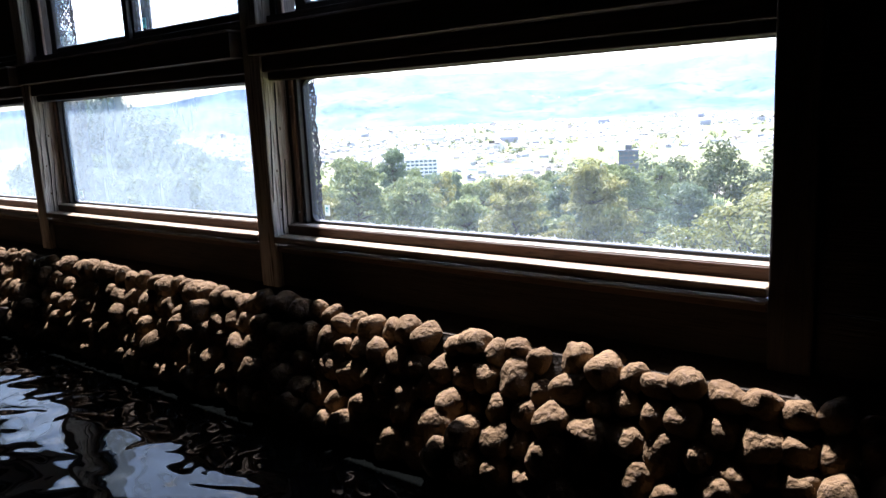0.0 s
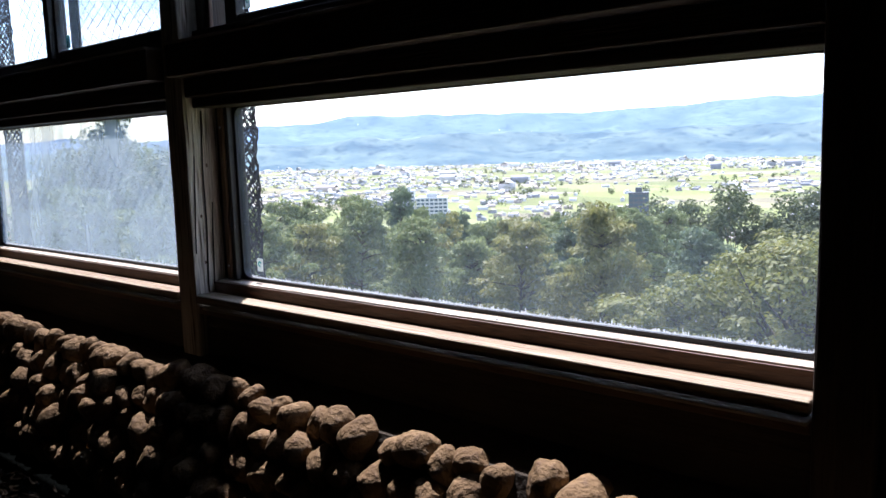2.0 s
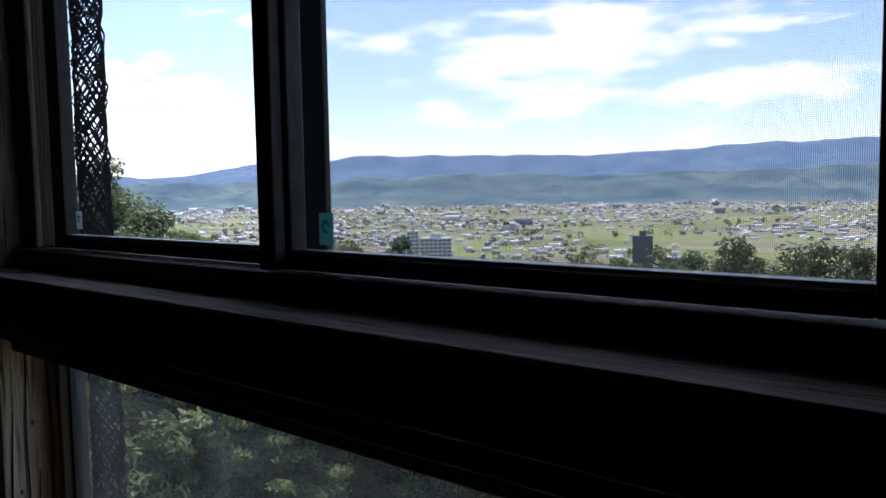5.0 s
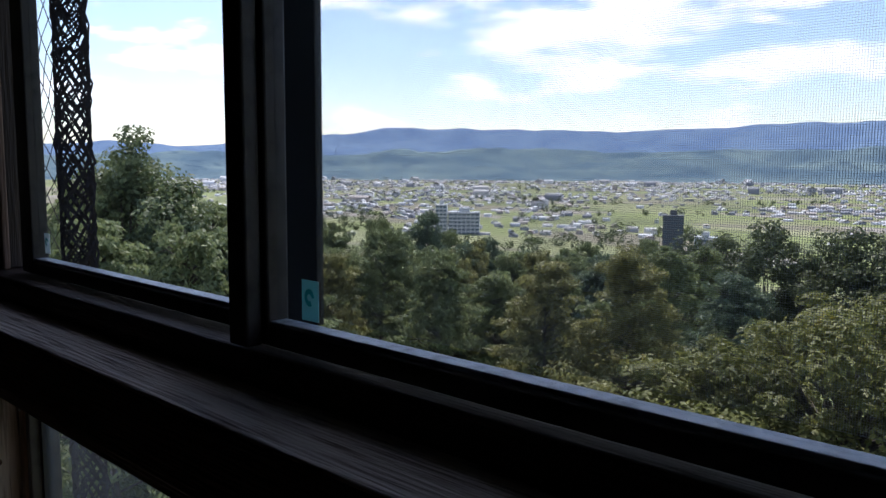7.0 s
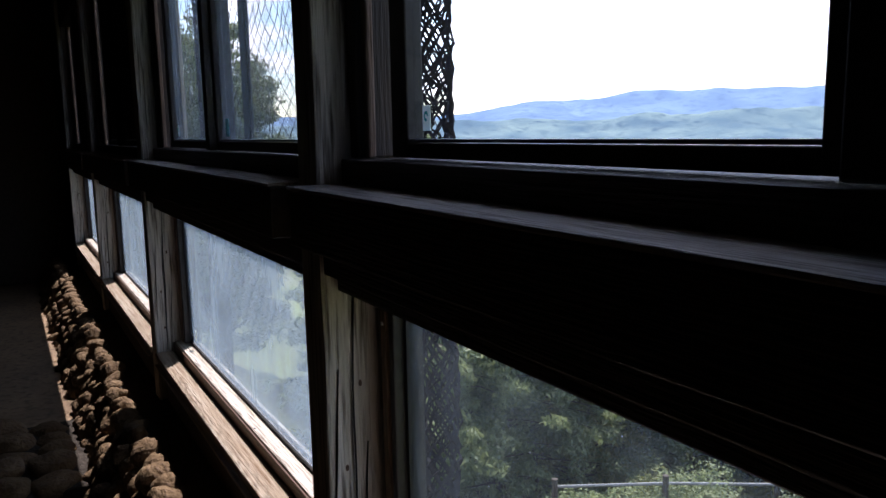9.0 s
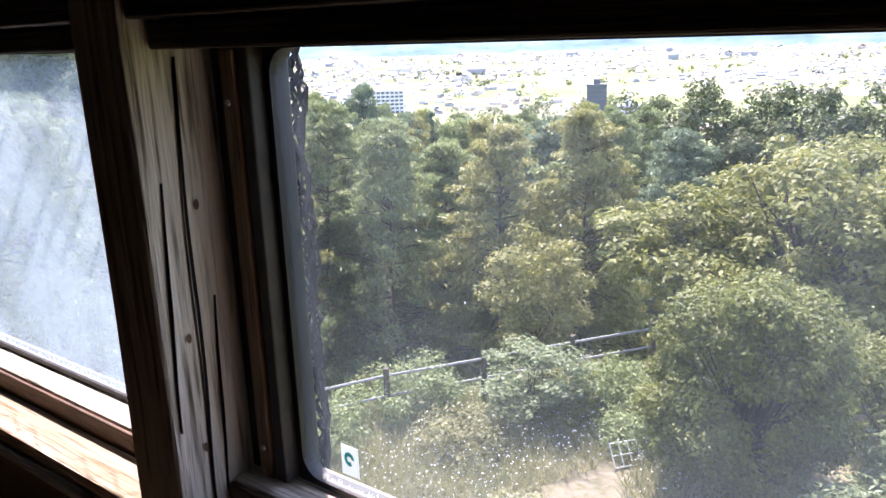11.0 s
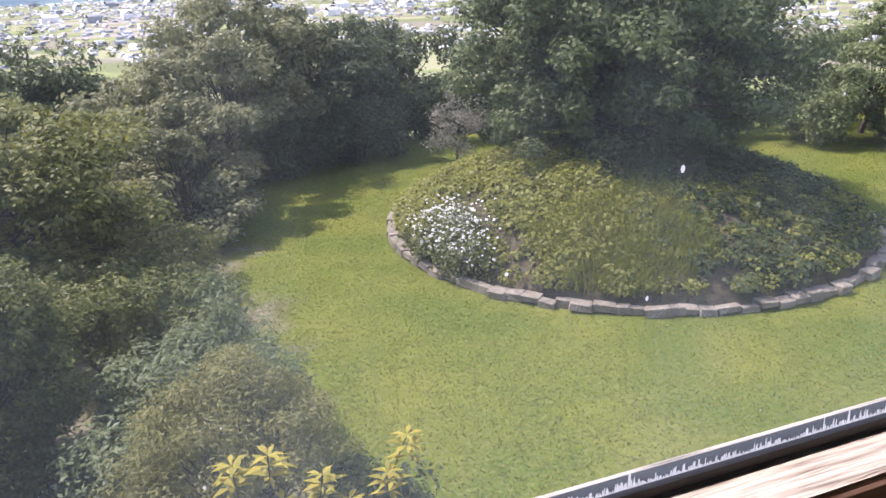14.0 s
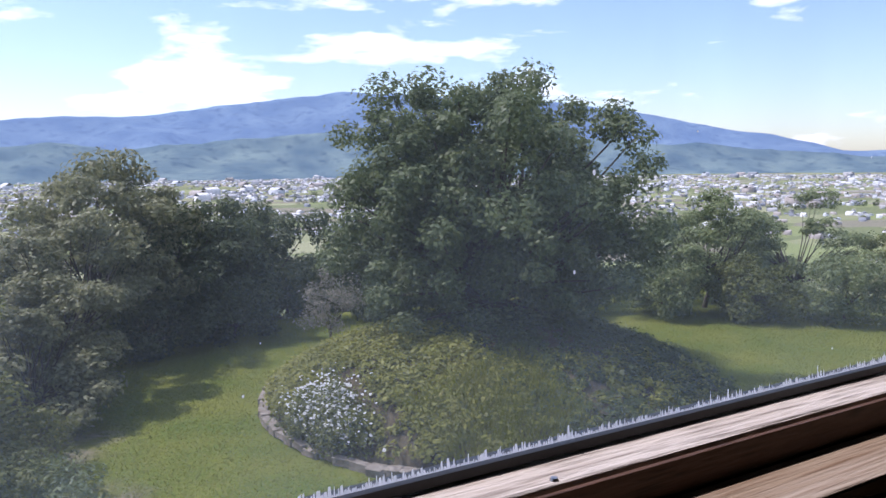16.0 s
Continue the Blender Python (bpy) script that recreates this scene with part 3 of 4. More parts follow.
def lawn_part(x, y):
    """How much of the ground is mown lawn at a place."""
    e = x - (0.3 + 0.35 * math.sin(y * 0.9) - 0.05 * (y - 10)) 
    return e > 0 and 2.0 < y < 23 and x < 26


N = 170
us = np.linspace(-1, 1, N)
gx = 6 * np.sinh(7.4 * us) + 2.0
gy = 6 * np.sinh(7.4 * us) + 11.0
verts = np.array([(x, y, ground_z(x, y)) for y in gy for x in gx])
idx = np.arange(N * N).reshape(N, N)
faces = np.stack([idx[:-1, :-1], idx[:-1, 1:], idx[1:, 1:], idx[1:, :-1]], -1).reshape(-1, 4)
M_GROUND = bpy.data.materials.new("ground_cover")
M_GROUND.use_nodes = True
gn, gl_ = M_GROUND.node_tree.nodes, M_GROUND.node_tree.links
gb = gn["Principled BSDF"]
gb.inputs["Roughness"].default_value = 0.9
gb.inputs["Specular IOR Level"].default_value = 0.1
gg = gn.new("ShaderNodeNewGeometry")
gsep = gn.new("ShaderNodeSeparateXYZ")
gl_.new(gg.outputs["Position"], gsep.inputs[0])


def g_noise(scale, detail=4):
    t = gn.new("ShaderNodeTexNoise")
    t.inputs["Scale"].default_value = scale
    t.inputs["Detail"].default_value = detail
    gl_.new(gg.outputs["Position"], t.inputs["Vector"])
    return t.outputs["Fac"]


def g_range(v, a, b, c=0.0, d=1.0):
    t = gn.new("ShaderNodeMapRange")
    for key, q in (("From Min", a), ("From Max", b), ("To Min", c), ("To Max", d)):
        t.inputs[key].default_value = q
    gl_.new(v, t.inputs["Value"])
    return t.outputs[0]


def g_mix(f, a, b):
    t = gn.new("ShaderNodeMixRGB")
    for key, q in (("Fac", f), ("Color1", a), ("Color2", b)):
        if isinstance(q, tuple):
            t.inputs[key].default_value = rgb(q)
        else:
            gl_.new(q, t.inputs[key])
    return t.outputs[0]


def g_math(op, a, b):
    t = gn.new("ShaderNodeMath")
    t.operation = op
    for i, q in enumerate((a, b)):
        if isinstance(q, float):
            t.inputs[i].default_value = q
        else:
            gl_.new(q, t.inputs[i])
    return t.outputs[0]


lawn_c = g_mix(g_range(g_noise(0.55), 0.35, 0.65), (0.075, 0.115, 0.012), (0.15, 0.165, 0.026))
lawn_c = g_mix(g_range(g_noise(14, 6), 0.45, 0.75), lawn_c, (0.19, 0.185, 0.055))
rough_c = g_mix(g_range(g_noise(0.7), 0.4, 0.6), (0.14, 0.13, 0.06), (0.24, 0.21, 0.15))
rough_c = g_mix(g_range(g_noise(9, 6), 0.45, 0.7), rough_c, (0.07, 0.075, 0.03))
# past the fence the rough ground is darkened, shade under the trees painted in
rough_c = g_mix(g_range(gsep.outputs["X"], -8.3, -10.0), rough_c, (0.05, 0.06, 0.022))
path_x = g_math("ABSOLUTE", g_math("ADD", gsep.outputs["X"], g_range(g_noise(1.1), 0.3, 0.7, 4.6, 5.2)), 0.0)
path_on = g_math("MULTIPLY", g_range(path_x, 0.75, 0.15), g_range(gsep.outputs["Y"], 8.6, 7.6))
rough_c = g_mix(path_on, rough_c, g_mix(g_range(g_noise(7, 5), 0.4, 0.65), (0.19, 0.16, 0.12), (0.12, 0.11, 0.06)))
near_c = g_mix(g_range(g_math("ADD", gsep.outputs["X"], g_range(g_noise(0.8), 0.3, 0.7, -0.8, 0.8)), -0.3, 0.5), rough_c, lawn_c)
# the plain: fields in strips and blocks
vor = gn.new("ShaderNodeTexVoronoi")
vor.distance = "CHEBYCHEV"
vmap = gn.new("ShaderNodeMapping")
vmap.inputs["Scale"].default_value = (0.008, 0.017, 0.001)
vmap.inputs["Rotation"].default_value = (0, 0, 0.5)
gl_.new(gg.outputs["Position"], vmap.inputs["Vector"])
gl_.new(vmap.outputs[0], vor.inputs["Vector"])
vor.inputs["Scale"].default_value = 1.0
field = gn.new("ShaderNodeValToRGB")
fsep = gn.new("ShaderNodeSeparateColor")
gl_.new(vor.outputs["Color"], fsep.inputs[0])
gl_.new(fsep.outputs[0], field.inputs["Fac"])
field.color_ramp.interpolation = "CONSTANT"
field.color_ramp.elements[0].color = (0.17, 0.19, 0.085, 1)
field.color_ramp.elements[1].position = 0.3
field.color_ramp.elements[1].color = (0.25, 0.26, 0.13, 1)
for pos, c in ((0.5, (0.22, 0.20, 0.14)), (0.65, (0.22, 0.25, 0.10)), (0.8, (0.30, 0.27, 0.23)), (0.9, (0.29, 0.29, 0.16))):
    e = field.color_ramp.elements.new(pos)
    e.color = rgb(c)
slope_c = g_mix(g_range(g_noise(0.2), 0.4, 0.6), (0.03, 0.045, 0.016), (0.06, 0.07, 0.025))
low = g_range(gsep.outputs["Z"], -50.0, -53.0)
# slope colour, dark for the shade of its woods, starts just below the lawn
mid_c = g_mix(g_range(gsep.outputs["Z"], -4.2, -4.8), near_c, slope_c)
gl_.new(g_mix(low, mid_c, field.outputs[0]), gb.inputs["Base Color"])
gbump = gn.new("ShaderNodeBump")
gbump.inputs["Strength"].default_value = 0.6
gbump.inputs["Distance"].default_value = 0.05
gl_.new(g_noise(12, 6), gbump.inputs["Height"])
gl_.new(gbump.outputs[0], gb.inputs["Normal"])
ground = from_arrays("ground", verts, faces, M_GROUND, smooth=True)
tagged(ground, "green lawn terrace falling away to a wide farmed valley", "ground", kind="structure")

# ---- mountains round the valley ----
RIDGE = [(-100, 0.03), (-70, 0.02), (-60, 0.022), (-51, 0.036), (-46, 0.044), (-30, 0.042), (-18, 0.050), (0, 0.052), (8, 0.056), (19, 0.082), (27, 0.089), (40, 0.072), (48, 0.048), (58, 0.012), (75, 0.006), (100, 0.02)]
az = np.linspace(-100, 100, 420)
el = np.interp(az, [q[0] for q in RIDGE], [q[1] for q in RIDGE])


def mountain(name, mat, foot, crest, share, wob, label, seed):
    rows = 26
    v = []
    for r in range(rows + 3):
        f = min(r / rows, 1.0)
        for a, e in zip(az, el):
            fo = np.interp(a, [-60, 0, 40, 60], foot)
            cr = np.interp(a, [-60, 0, 40, 60], crest)
            d = fo + (cr - fo) * r / rows
            h = max(0.0, e * share * cr + 57 * f)
            k = a * 0.12
            up = f ** 1.15 * (0.82 + 0.18 * f)
            rel = noise.fractal((k * 1.6, f * 2.2 + seed, seed), 0.9, 2.1, 5)
            z = PLAIN - 3 + (h + 0) * up * (1 + 0.22 * rel * math.sin(min(f, 1) * 3.14)) + wob * rel * f * (0.8 if f > 0.95 else 1)
            if r > rows:
                z -= (r - rows) * 40
            t = radians(a)
            v.append((d * math.sin(t), d * math.cos(t), z))
    n = len(az)
    ix = np.arange((rows + 3) * n).reshape(rows + 3, n)
    f = np.stack([ix[:-1, :-1], ix[:-1, 1:], ix[1:, 1:], ix[1:, :-1]], -1).reshape(-1, 4)
    return tagged(from_arrays(name, np.array(v), f, mat, smooth=True), label, "mountains", kind="structure")


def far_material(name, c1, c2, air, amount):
    """Far wooded hills, a plain backdrop; air haze painted as bluish colour, slight glow."""
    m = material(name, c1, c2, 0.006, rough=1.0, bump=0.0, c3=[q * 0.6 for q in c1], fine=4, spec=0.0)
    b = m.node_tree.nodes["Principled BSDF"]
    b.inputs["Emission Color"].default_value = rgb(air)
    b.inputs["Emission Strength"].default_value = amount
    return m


M_FAR = far_material("far_woods_haze_painted", (0.06, 0.09, 0.12), (0.11, 0.15, 0.17), (0.27, 0.40, 0.72), 0.42)
M_HILL = far_material("hill_woods_haze_painted", (0.06, 0.09, 0.09), (0.15, 0.19, 0.15), (0.24, 0.37, 0.62), 0.27)
mountain("backdrop_mountains", M_FAR, [2900, 3100, 3500, 3800], [4200, 4300, 4500, 4600], 1.0, 26, "wooded mountain range across the valley, blue haze in its colour", 2.0)
mountain("backdrop_hills", M_HILL, [2500, 2650, 3000, 3500], [3100, 3250, 3600, 3900], 0.42, 30, "wooded foothills across the valley, haze in their colour", 7.0)

# ---- the town on the plain ----
rng = np.random.default_rng(7)


def house_block(n, ymin, ymax, size, seed):
    """Many small gabled houses in one mesh."""
    r = np.random.default_rng(seed)
    V, F = [], []
    while len(F) < n * 7:
        t = radians(r.uniform(-66, 66))
        d = math.sqrt(ymin ** 2 + (ymax ** 2 - ymin ** 2) * r.random())
        x, y = d * math.sin(t), d * math.cos(t)
        if noise.noise((x * 0.0035, y * 0.0035, 2.0)) < -0.12 and r.random() < 0.85:
            continue
        if ground_z(x, y) > PLAIN + 6:
            continue
        w, l, h = size * r.uniform(0.6, 1.5), size * r.uniform(0.9, 2.2), size * r.uniform(0.4, 0.7)
        a = r.choice([0.5, 0.5 + math.pi / 2]) + r.normal(0, 0.15)
        c, s_ = math.cos(a), math.sin(a)
        pts = [(-w, -l, 0), (w, -l, 0), (w, l, 0), (-w, l, 0), (-w, -l, h), (w, -l, h), (w, l, h), (-w, l, h), (0, -l, h * 1.5), (0, l, h * 1.5)]
        b = len(V)
        z0 = PLAIN - 1.0
        V.extend((x + (p[0] * c - p[1] * s_) / 2, y + (p[0] * s_ + p[1] * c) / 2, z0 + p[2]) for p in pts)
        F.extend([(b, b + 1, b + 5, b + 4), (b + 1, b + 2, b + 6, b + 5), (b + 2, b + 3, b + 7, b + 6), (b + 3, b, b + 4, b + 7), (b + 4, b + 5, b + 8, b + 8), (b + 5, b + 6, b + 9, b + 8), (b + 7, b + 4, b + 8, b + 9)])
    V, F = np.array(V), np.array(F)
    tri = F[:, 2] == F[:, 3]
    F[tri] = np.stack([F[tri][:, 0], F[tri][:, 1], F[tri][:, 2], F[tri][:, 2] - 0], -1)
    return V, F[~tri]


def islands(name, colours, rough=0.7):
    """A colour drawn per separate piece."""
    m = bpy.data.materials.new(name)
    m.use_nodes = True
    n, l = m.node_tree.nodes, m.node_tree.links
    g = n.new("ShaderNodeNewGeometry")
    r = n.new("ShaderNodeValToRGB")
    r.color_ramp.interpolation = "CONSTANT"
    r.color_ramp.elements[0].color = rgb(colours[0])
    r.color_ramp.elements[1].color = rgb(colours[1])
    r.color_ramp.elements[1].position = 1 / len(colours)
    for i, c in enumerate(colours[2:]):
        e = r.color_ramp.elements.new((i + 2) / len(colours))
        e.color = rgb(c)
    l.new(g.outputs["Random Per Island"], r.inputs["Fac"])
    l.new(r.outputs[0], n["Principled BSDF"].inputs["Base Color"])
    n["Principled BSDF"].inputs["Roughness"].default_value = rough
    return m


M_TOWN = islands("town_walls_and_roofs", [(0.60, 0.60, 0.60), (0.26, 0.27, 0.29), (0.70, 0.68, 0.66), (0.42, 0.41, 0.40), (0.22, 0.23, 0.26), (0.52, 0.53, 0.56), (0.40, 0.35, 0.31)])
V, F = house_block(11000, 600, 3000, 5.2, 3)
tagged(from_arrays("town_houses", V, F, M_TOWN), "small pale and grey houses scattered over the valley", "town", kind="stuff")
V, F = house_block(220, 1000, 3000, 15.0, 4)
tagged(from_arrays("town_halls", V, F, M_TOWN), "larger pale buildings scattered over the valley", "town", kind="stuff")

M_APT = plain("apartment_concrete", (0.58, 0.60, 0.62), 0.7)
M_APTD = plain("dark_tower_cladding", (0.10, 0.11, 0.13), 0.6)
M_WIN = plain("far_window_glass", (0.10, 0.14, 0.18), 0.2)


def apartment(x, y, w, d, floors, cols, mat, turn, label):
    b = empty("apartment_building", label, "building", (x, y, PLAIN - 1))
    b.rotation_euler = (0, 0, radians(turn))
    h = floors * 3.0
    part("wall", box(-w / 2, w / 2, -d / 2, d / 2, 0, h, 0.05), mat, b)
    part("roof", boxes([(-w / 2 - 0.3, w / 2 + 0.3, -d / 2 - 0.3, d / 2 + 0.3, h + 0.01, h + 0.8), (-w / 6, w / 6, -d / 4, d / 4, h + 0.81, h + 4.0)], 0.05), mat, b)
    data = None
    for f in range(floors):
        for c in range(cols):
            if data is None:
                o = part("window", boxes([(-w / cols * 0.36, w / cols * 0.36, -0.12, 0.05, 0.0, 1.6)], 0), M_WIN, b)
                data = o.data
            else:
                o = new("window", data)
                o.parent = b
            o.location = (-w / 2 + (c + 0.5) * w / cols, -d / 2, 1.0 + f * 3.0)
        part("balcony", box(-w / 2, w / 2, -d / 2 - 1.0, -d / 2 - 0.15, f * 3.0 + 2.6, f * 3.0 + 2.78, 0.02), mat, b)


apartment(-410, 474, 25, 12, 6, 7, M_APT, 38, "pale grey apartment block in the valley town")
apartment(-424, 462, 9, 12, 8, 3, M_APT, 38, "pale slim stair tower beside the apartment block")
apartment(-232, 480, 13, 12, 8, 4, M_APTD, 26, "dark clad tower block in the valley town")
apartment(-205, 470, 13, 10, 4, 3, M_APT, 20, "small pale block behind the wooded hill")

# ---- leaves and trees ----
F_CAMPHOR = foliage("camphor_leaves", (0.055, 0.085, 0.035), (0.19, 0.225, 0.10), (0.33, 0.35, 0.19))
F_DARK = foliage("dark_evergreen_leaves", (0.045, 0.065, 0.03), (0.135, 0.16, 0.07), (0.24, 0.23, 0.12))
F_CHERRY = foliage("yellowing_cherry_leaves", (0.085, 0.105, 0.028), (0.23, 0.235, 0.065), (0.40, 0.33, 0.07))
F_BUSH = foliage("clipped_bush_leaves", (0.06, 0.08, 0.02), (0.19, 0.205, 0.055), (0.33, 0.32, 0.12))
F_BAMBOO = foliage("woodland_leaves", (0.10, 0.14, 0.06), (0.27, 0.31, 0.13), (0.46, 0.43, 0.22))
F_YBAMBOO = foliage("yellow_woodland_leaves", (0.12, 0.13, 0.045), (0.30, 0.29, 0.10), (0.42, 0.34, 0.15))
F_SPRAY = foliage("blue_green_sprays", (0.07, 0.11, 0.07), (0.18, 0.23, 0.13), (0.32, 0.36, 0.22))
F_BROWN = foliage("bronze_conifer_sprays", (0.14, 0.15, 0.05), (0.29, 0.28, 0.10), (0.42, 0.31, 0.15))
F_SILVER = foliage("grey_green_leaves", (0.08, 0.11, 0.05), (0.20, 0.24, 0.11), (0.46, 0.50, 0.40))
F_YELLOW = foliage("yellow_whorl_leaves", (0.22, 0.22, 0.04), (0.50, 0.42, 0.06), (0.60, 0.50, 0.12))
F_COVER = foliage("ground_cover_leaves", (0.11, 0.13, 0.025), (0.30, 0.30, 0.06), (0.42, 0.38, 0.12))
# darker cover leaves: the camphor's shade is put into their green
F_SHADE = foliage("shade_painted_leaves", (0.035, 0.055, 0.018), (0.09, 0.115, 0.035))
F_GRASS = foliage("lawn_blades", (0.11, 0.145, 0.013), (0.235, 0.24, 0.032), (0.36, 0.32, 0.09), see=0.5)
F_DRY = foliage("dry_grass_blades", (0.15, 0.16, 0.06), (0.32, 0.30, 0.15), (0.46, 0.42, 0.33))
F_OLIVE = foliage("thin_olive_leaves", (0.12, 0.13, 0.06), (0.28, 0.28, 0.14), (0.42, 0.39, 0.23))
F_TWIG = foliage("grey_twig_tips", (0.20, 0.19, 0.14), (0.33, 0.31, 0.24), (0.42, 0.40, 0.33))
F_PETAL = foliage("white_petals", (0.66, 0.66, 0.62), (0.80, 0.80, 0.76))
M_BARK = material("grey_brown_bark", (0.07, 0.055, 0.042), (0.12, 0.10, 0.08), 6, (6, 6, 1), 0.9, 0.8)


def leaf_mesh(name, centres, radii, per, size, mat, parent, seed, up=0.5, droop=0.0, slim=0.5, shell=0.55, flat=1.0):
    """Pointed leaves strewn through clumps: each leaf is two triangles folded on its midrib."""
    r = np.random.default_rng(seed)
    c = np.repeat(np.asarray(centres, float), per, axis=0)
    rad = np.repeat(np.asarray(radii, float), per)
    n = len(c)
    d = r.normal(size=(n, 3))
    d /= np.linalg.norm(d, axis=1)[:, None]
    rr_ = (shell + (1 - shell) * r.random(n) ** 0.6) * rad * (0.85 + 0.3 * r.random(n))
    p = c + d * rr_[:, None] * np.array([1, 1, flat])
    nrm = d * 0.7 + np.array([0, 0, up]) + r.normal(size=(n, 3)) * 0.45
    nrm /= np.linalg.norm(nrm, axis=1)[:, None]
    t = np.cross(nrm, r.normal(size=(n, 3)))
    t += np.array([0, 0, -droop])
    t /= np.linalg.norm(t, axis=1)[:, None]
    b = np.cross(nrm, t)
    b /= np.linalg.norm(b, axis=1)[:, None]
    L = (size * (0.6 + 0.8 * r.random(n)))[:, None]
    v = np.empty((n, 4, 3))
    v[:, 0] = p - t * L * 0.5
    v[:, 1] = p + b * L * slim * 0.5 + nrm * L * 0.08
    v[:, 2] = p + t * L * 0.5
    v[:, 3] = p - b * L * slim * 0.5 + nrm * L * 0.08
    ix = np.arange(n * 4).reshape(n, 4)
    return from_arrays(name, v.reshape(-1, 3), ix, mat, parent)


def limb(bm, pts, r0, r1, sides=7):
    """A tapered bent limb through points."""
    rings = []
    pts = [Vector(p) for p in pts]
    for i, p in enumerate(pts):
        d = (pts[min(i + 1, len(pts) - 1)] - pts[max(i - 1, 0)]).normalized()
        u = d.cross((0.31, 0.9, 0.12)).normalized()
        w = d.cross(u)
        r = r0 + (r1 - r0) * i / (len(pts) - 1)
        rings.append([bm.verts.new(p + r * (math.cos(q * 6.2832 / sides) * u + math.sin(q * 6.2832 / sides) * w)) for q in range(sides)])
    for a, b in zip(rings, rings[1:]):
        for i in range(sides):
            j = (i + 1) % sides
            bm.faces.new((a[i], a[j], b[j], b[i]))
    bm.faces.new(rings[-1])


def crown_points(n, shape, seed, hollow=0.55):
    """Clump centres through an uneven dome; shape: (rx, ry, rz, centre height)."""
    r = np.random.default_rng(seed)
    out = []
    rx, ry, rz, cz = shape
    while len(out) < n:
        d = r.normal(size=3)
        d /= np.linalg.norm(d)
        if d[2] < -0.9:
            continue
        f = (hollow + (1 - hollow) * r.random()) * (1 + 0.22 * noise.noise((d[0] * 1.7 + seed, d[1] * 1.7, d[2] * 1.7)))
        out.append((d[0] * rx * f, d[1] * ry * f, cz + d[2] * rz * f))
    return out


def plume_points(n, spread, height, low, seed):
    """Clump centres of a tall feathery crown: whorls of drooping sprays that shorten towards the tip."""
    r = np.random.default_rng(seed)
    out = []
    for i in range(n):
        h = low + (1 - low) * r.random() ** 0.85
        a_ = r.random() * 6.2832
        side = 1 + 0.6 * noise.noise((math.cos(a_) * 1.3 + seed, math.sin(a_) * 1.3, h * 5))
        q = spread * (1.03 - h) ** 0.5 * side * (0.2 + 0.9 * r.random() ** 0.7)
        out.append((q * math.cos(a_), q * math.sin(a_), h * height - 0.35 * q))
    return out


def pad_points(n, shape, seed):
    """Clump centres gathered into flat spreading pads on a low dome."""
    r = np.random.default_rng(seed)
    pads = crown_points(max(8, n // 6), shape, seed, 0.55)
    out = []
    for i in range(n):
        p = pads[i % len(pads)]
        q, a_ = 0.26 * shape[0] * math.sqrt(r.random()), r.random() * 6.2832
        out.append((p[0] + q * math.cos(a_), p[1] + q * math.sin(a_), p[2] - 0.3 * q + r.normal() * 0.13))
    return out


def tree(name, x, y, height, spread, mat, label, category="tree", clumps=90, per=220, leaf=0.12, clump=0.55, low=0.35, seed=1, trunk=0.16, squash=1.0, stems=1, hollow=0.5, depth=1.0, up=0.5, droop=0.0, slim=0.5, flat=0.7, base=None, group="", form="dome"):
    """A tree or shrub: trunk and limbs to each clump, and a crown of leaves."""
    z = ground_z(x, y) if base is None else base
    e = empty(name, label, category, (x, y, z), group)
    rz = height * (1 - low) / 2 * squash
    cz = height - rz - clump * 0.55
    if form == "plume":
        pts = plume_points(clumps, spread, height, low, seed)
    elif form == "pads":
        pts = pad_points(clumps, (spread, spread * depth, rz, cz), seed)
    else:
        pts = crown_points(clumps, (spread, spread * depth, rz, cz), seed, hollow)
    r = random.Random(seed)
    bm = bmesh.new()
    fork = Vector((r.uniform(-0.1, 0.1) * spread, r.uniform(-0.1, 0.1) * spread, max(0.15 * height, cz - rz * 0.8)))
    for q in range(stems):
        a = q * 6.283 / max(stems, 1) + r.random()
        off = Vector((math.cos(a), math.sin(a), 0)) * (0.0 if stems == 1 else trunk * 1.2)
        limb(bm, [off + Vector((0, 0, -0.25)), off * 1.6 + fork * 0.5, off * 2.2 + fork], trunk, trunk * 0.7)
    if form == "plume":
        limb(bm, [fork, Vector((0, 0, height * 0.6)), Vector((0, 0, height * 0.97))], trunk * 0.7, trunk * 0.1)
    main = part("trunk", bm, M_BARK, e, smooth=True)
    bm = bmesh.new()
    for q, p in enumerate(pts):
        if q % 2 == 0:
            p = Vector(p)
            root = Vector((0, 0, max(fork.z, p.z - 0.2))) if form == "plume" else fork
            m1 = root.lerp(p, 0.45) + Vector((r.uniform(-1, 1), r.uniform(-1, 1), r.uniform(0, 1))) * spread * 0.09
            limb(bm, [root, m1, p], trunk * 0.30, trunk * 0.05, 5)
    part("limbs", bm, M_BARK, e, smooth=True)
    rs = [clump * (0.65 + 0.7 * r.random()) * (1.2 - 0.55 * p[2] / height if form == "plume" else 1.0) for p in pts]
    leaf_mesh("crown", pts, rs, per, leaf, mat, e, seed + 50, up, droop, slim, 0.35, flat)
    return e


# the mound with its bed, ringed by stones
MX, MY, MR = 8.5, 13.6, 5.15


def mound_z(x, y):
    d = math.hypot(x - MX, y - MY) / MR
    return LAWN + 0.14 + 1.45 * max(0.0, 1 - d * d) ** 0.9 + 0.06 * noise.noise((x, y, 0))


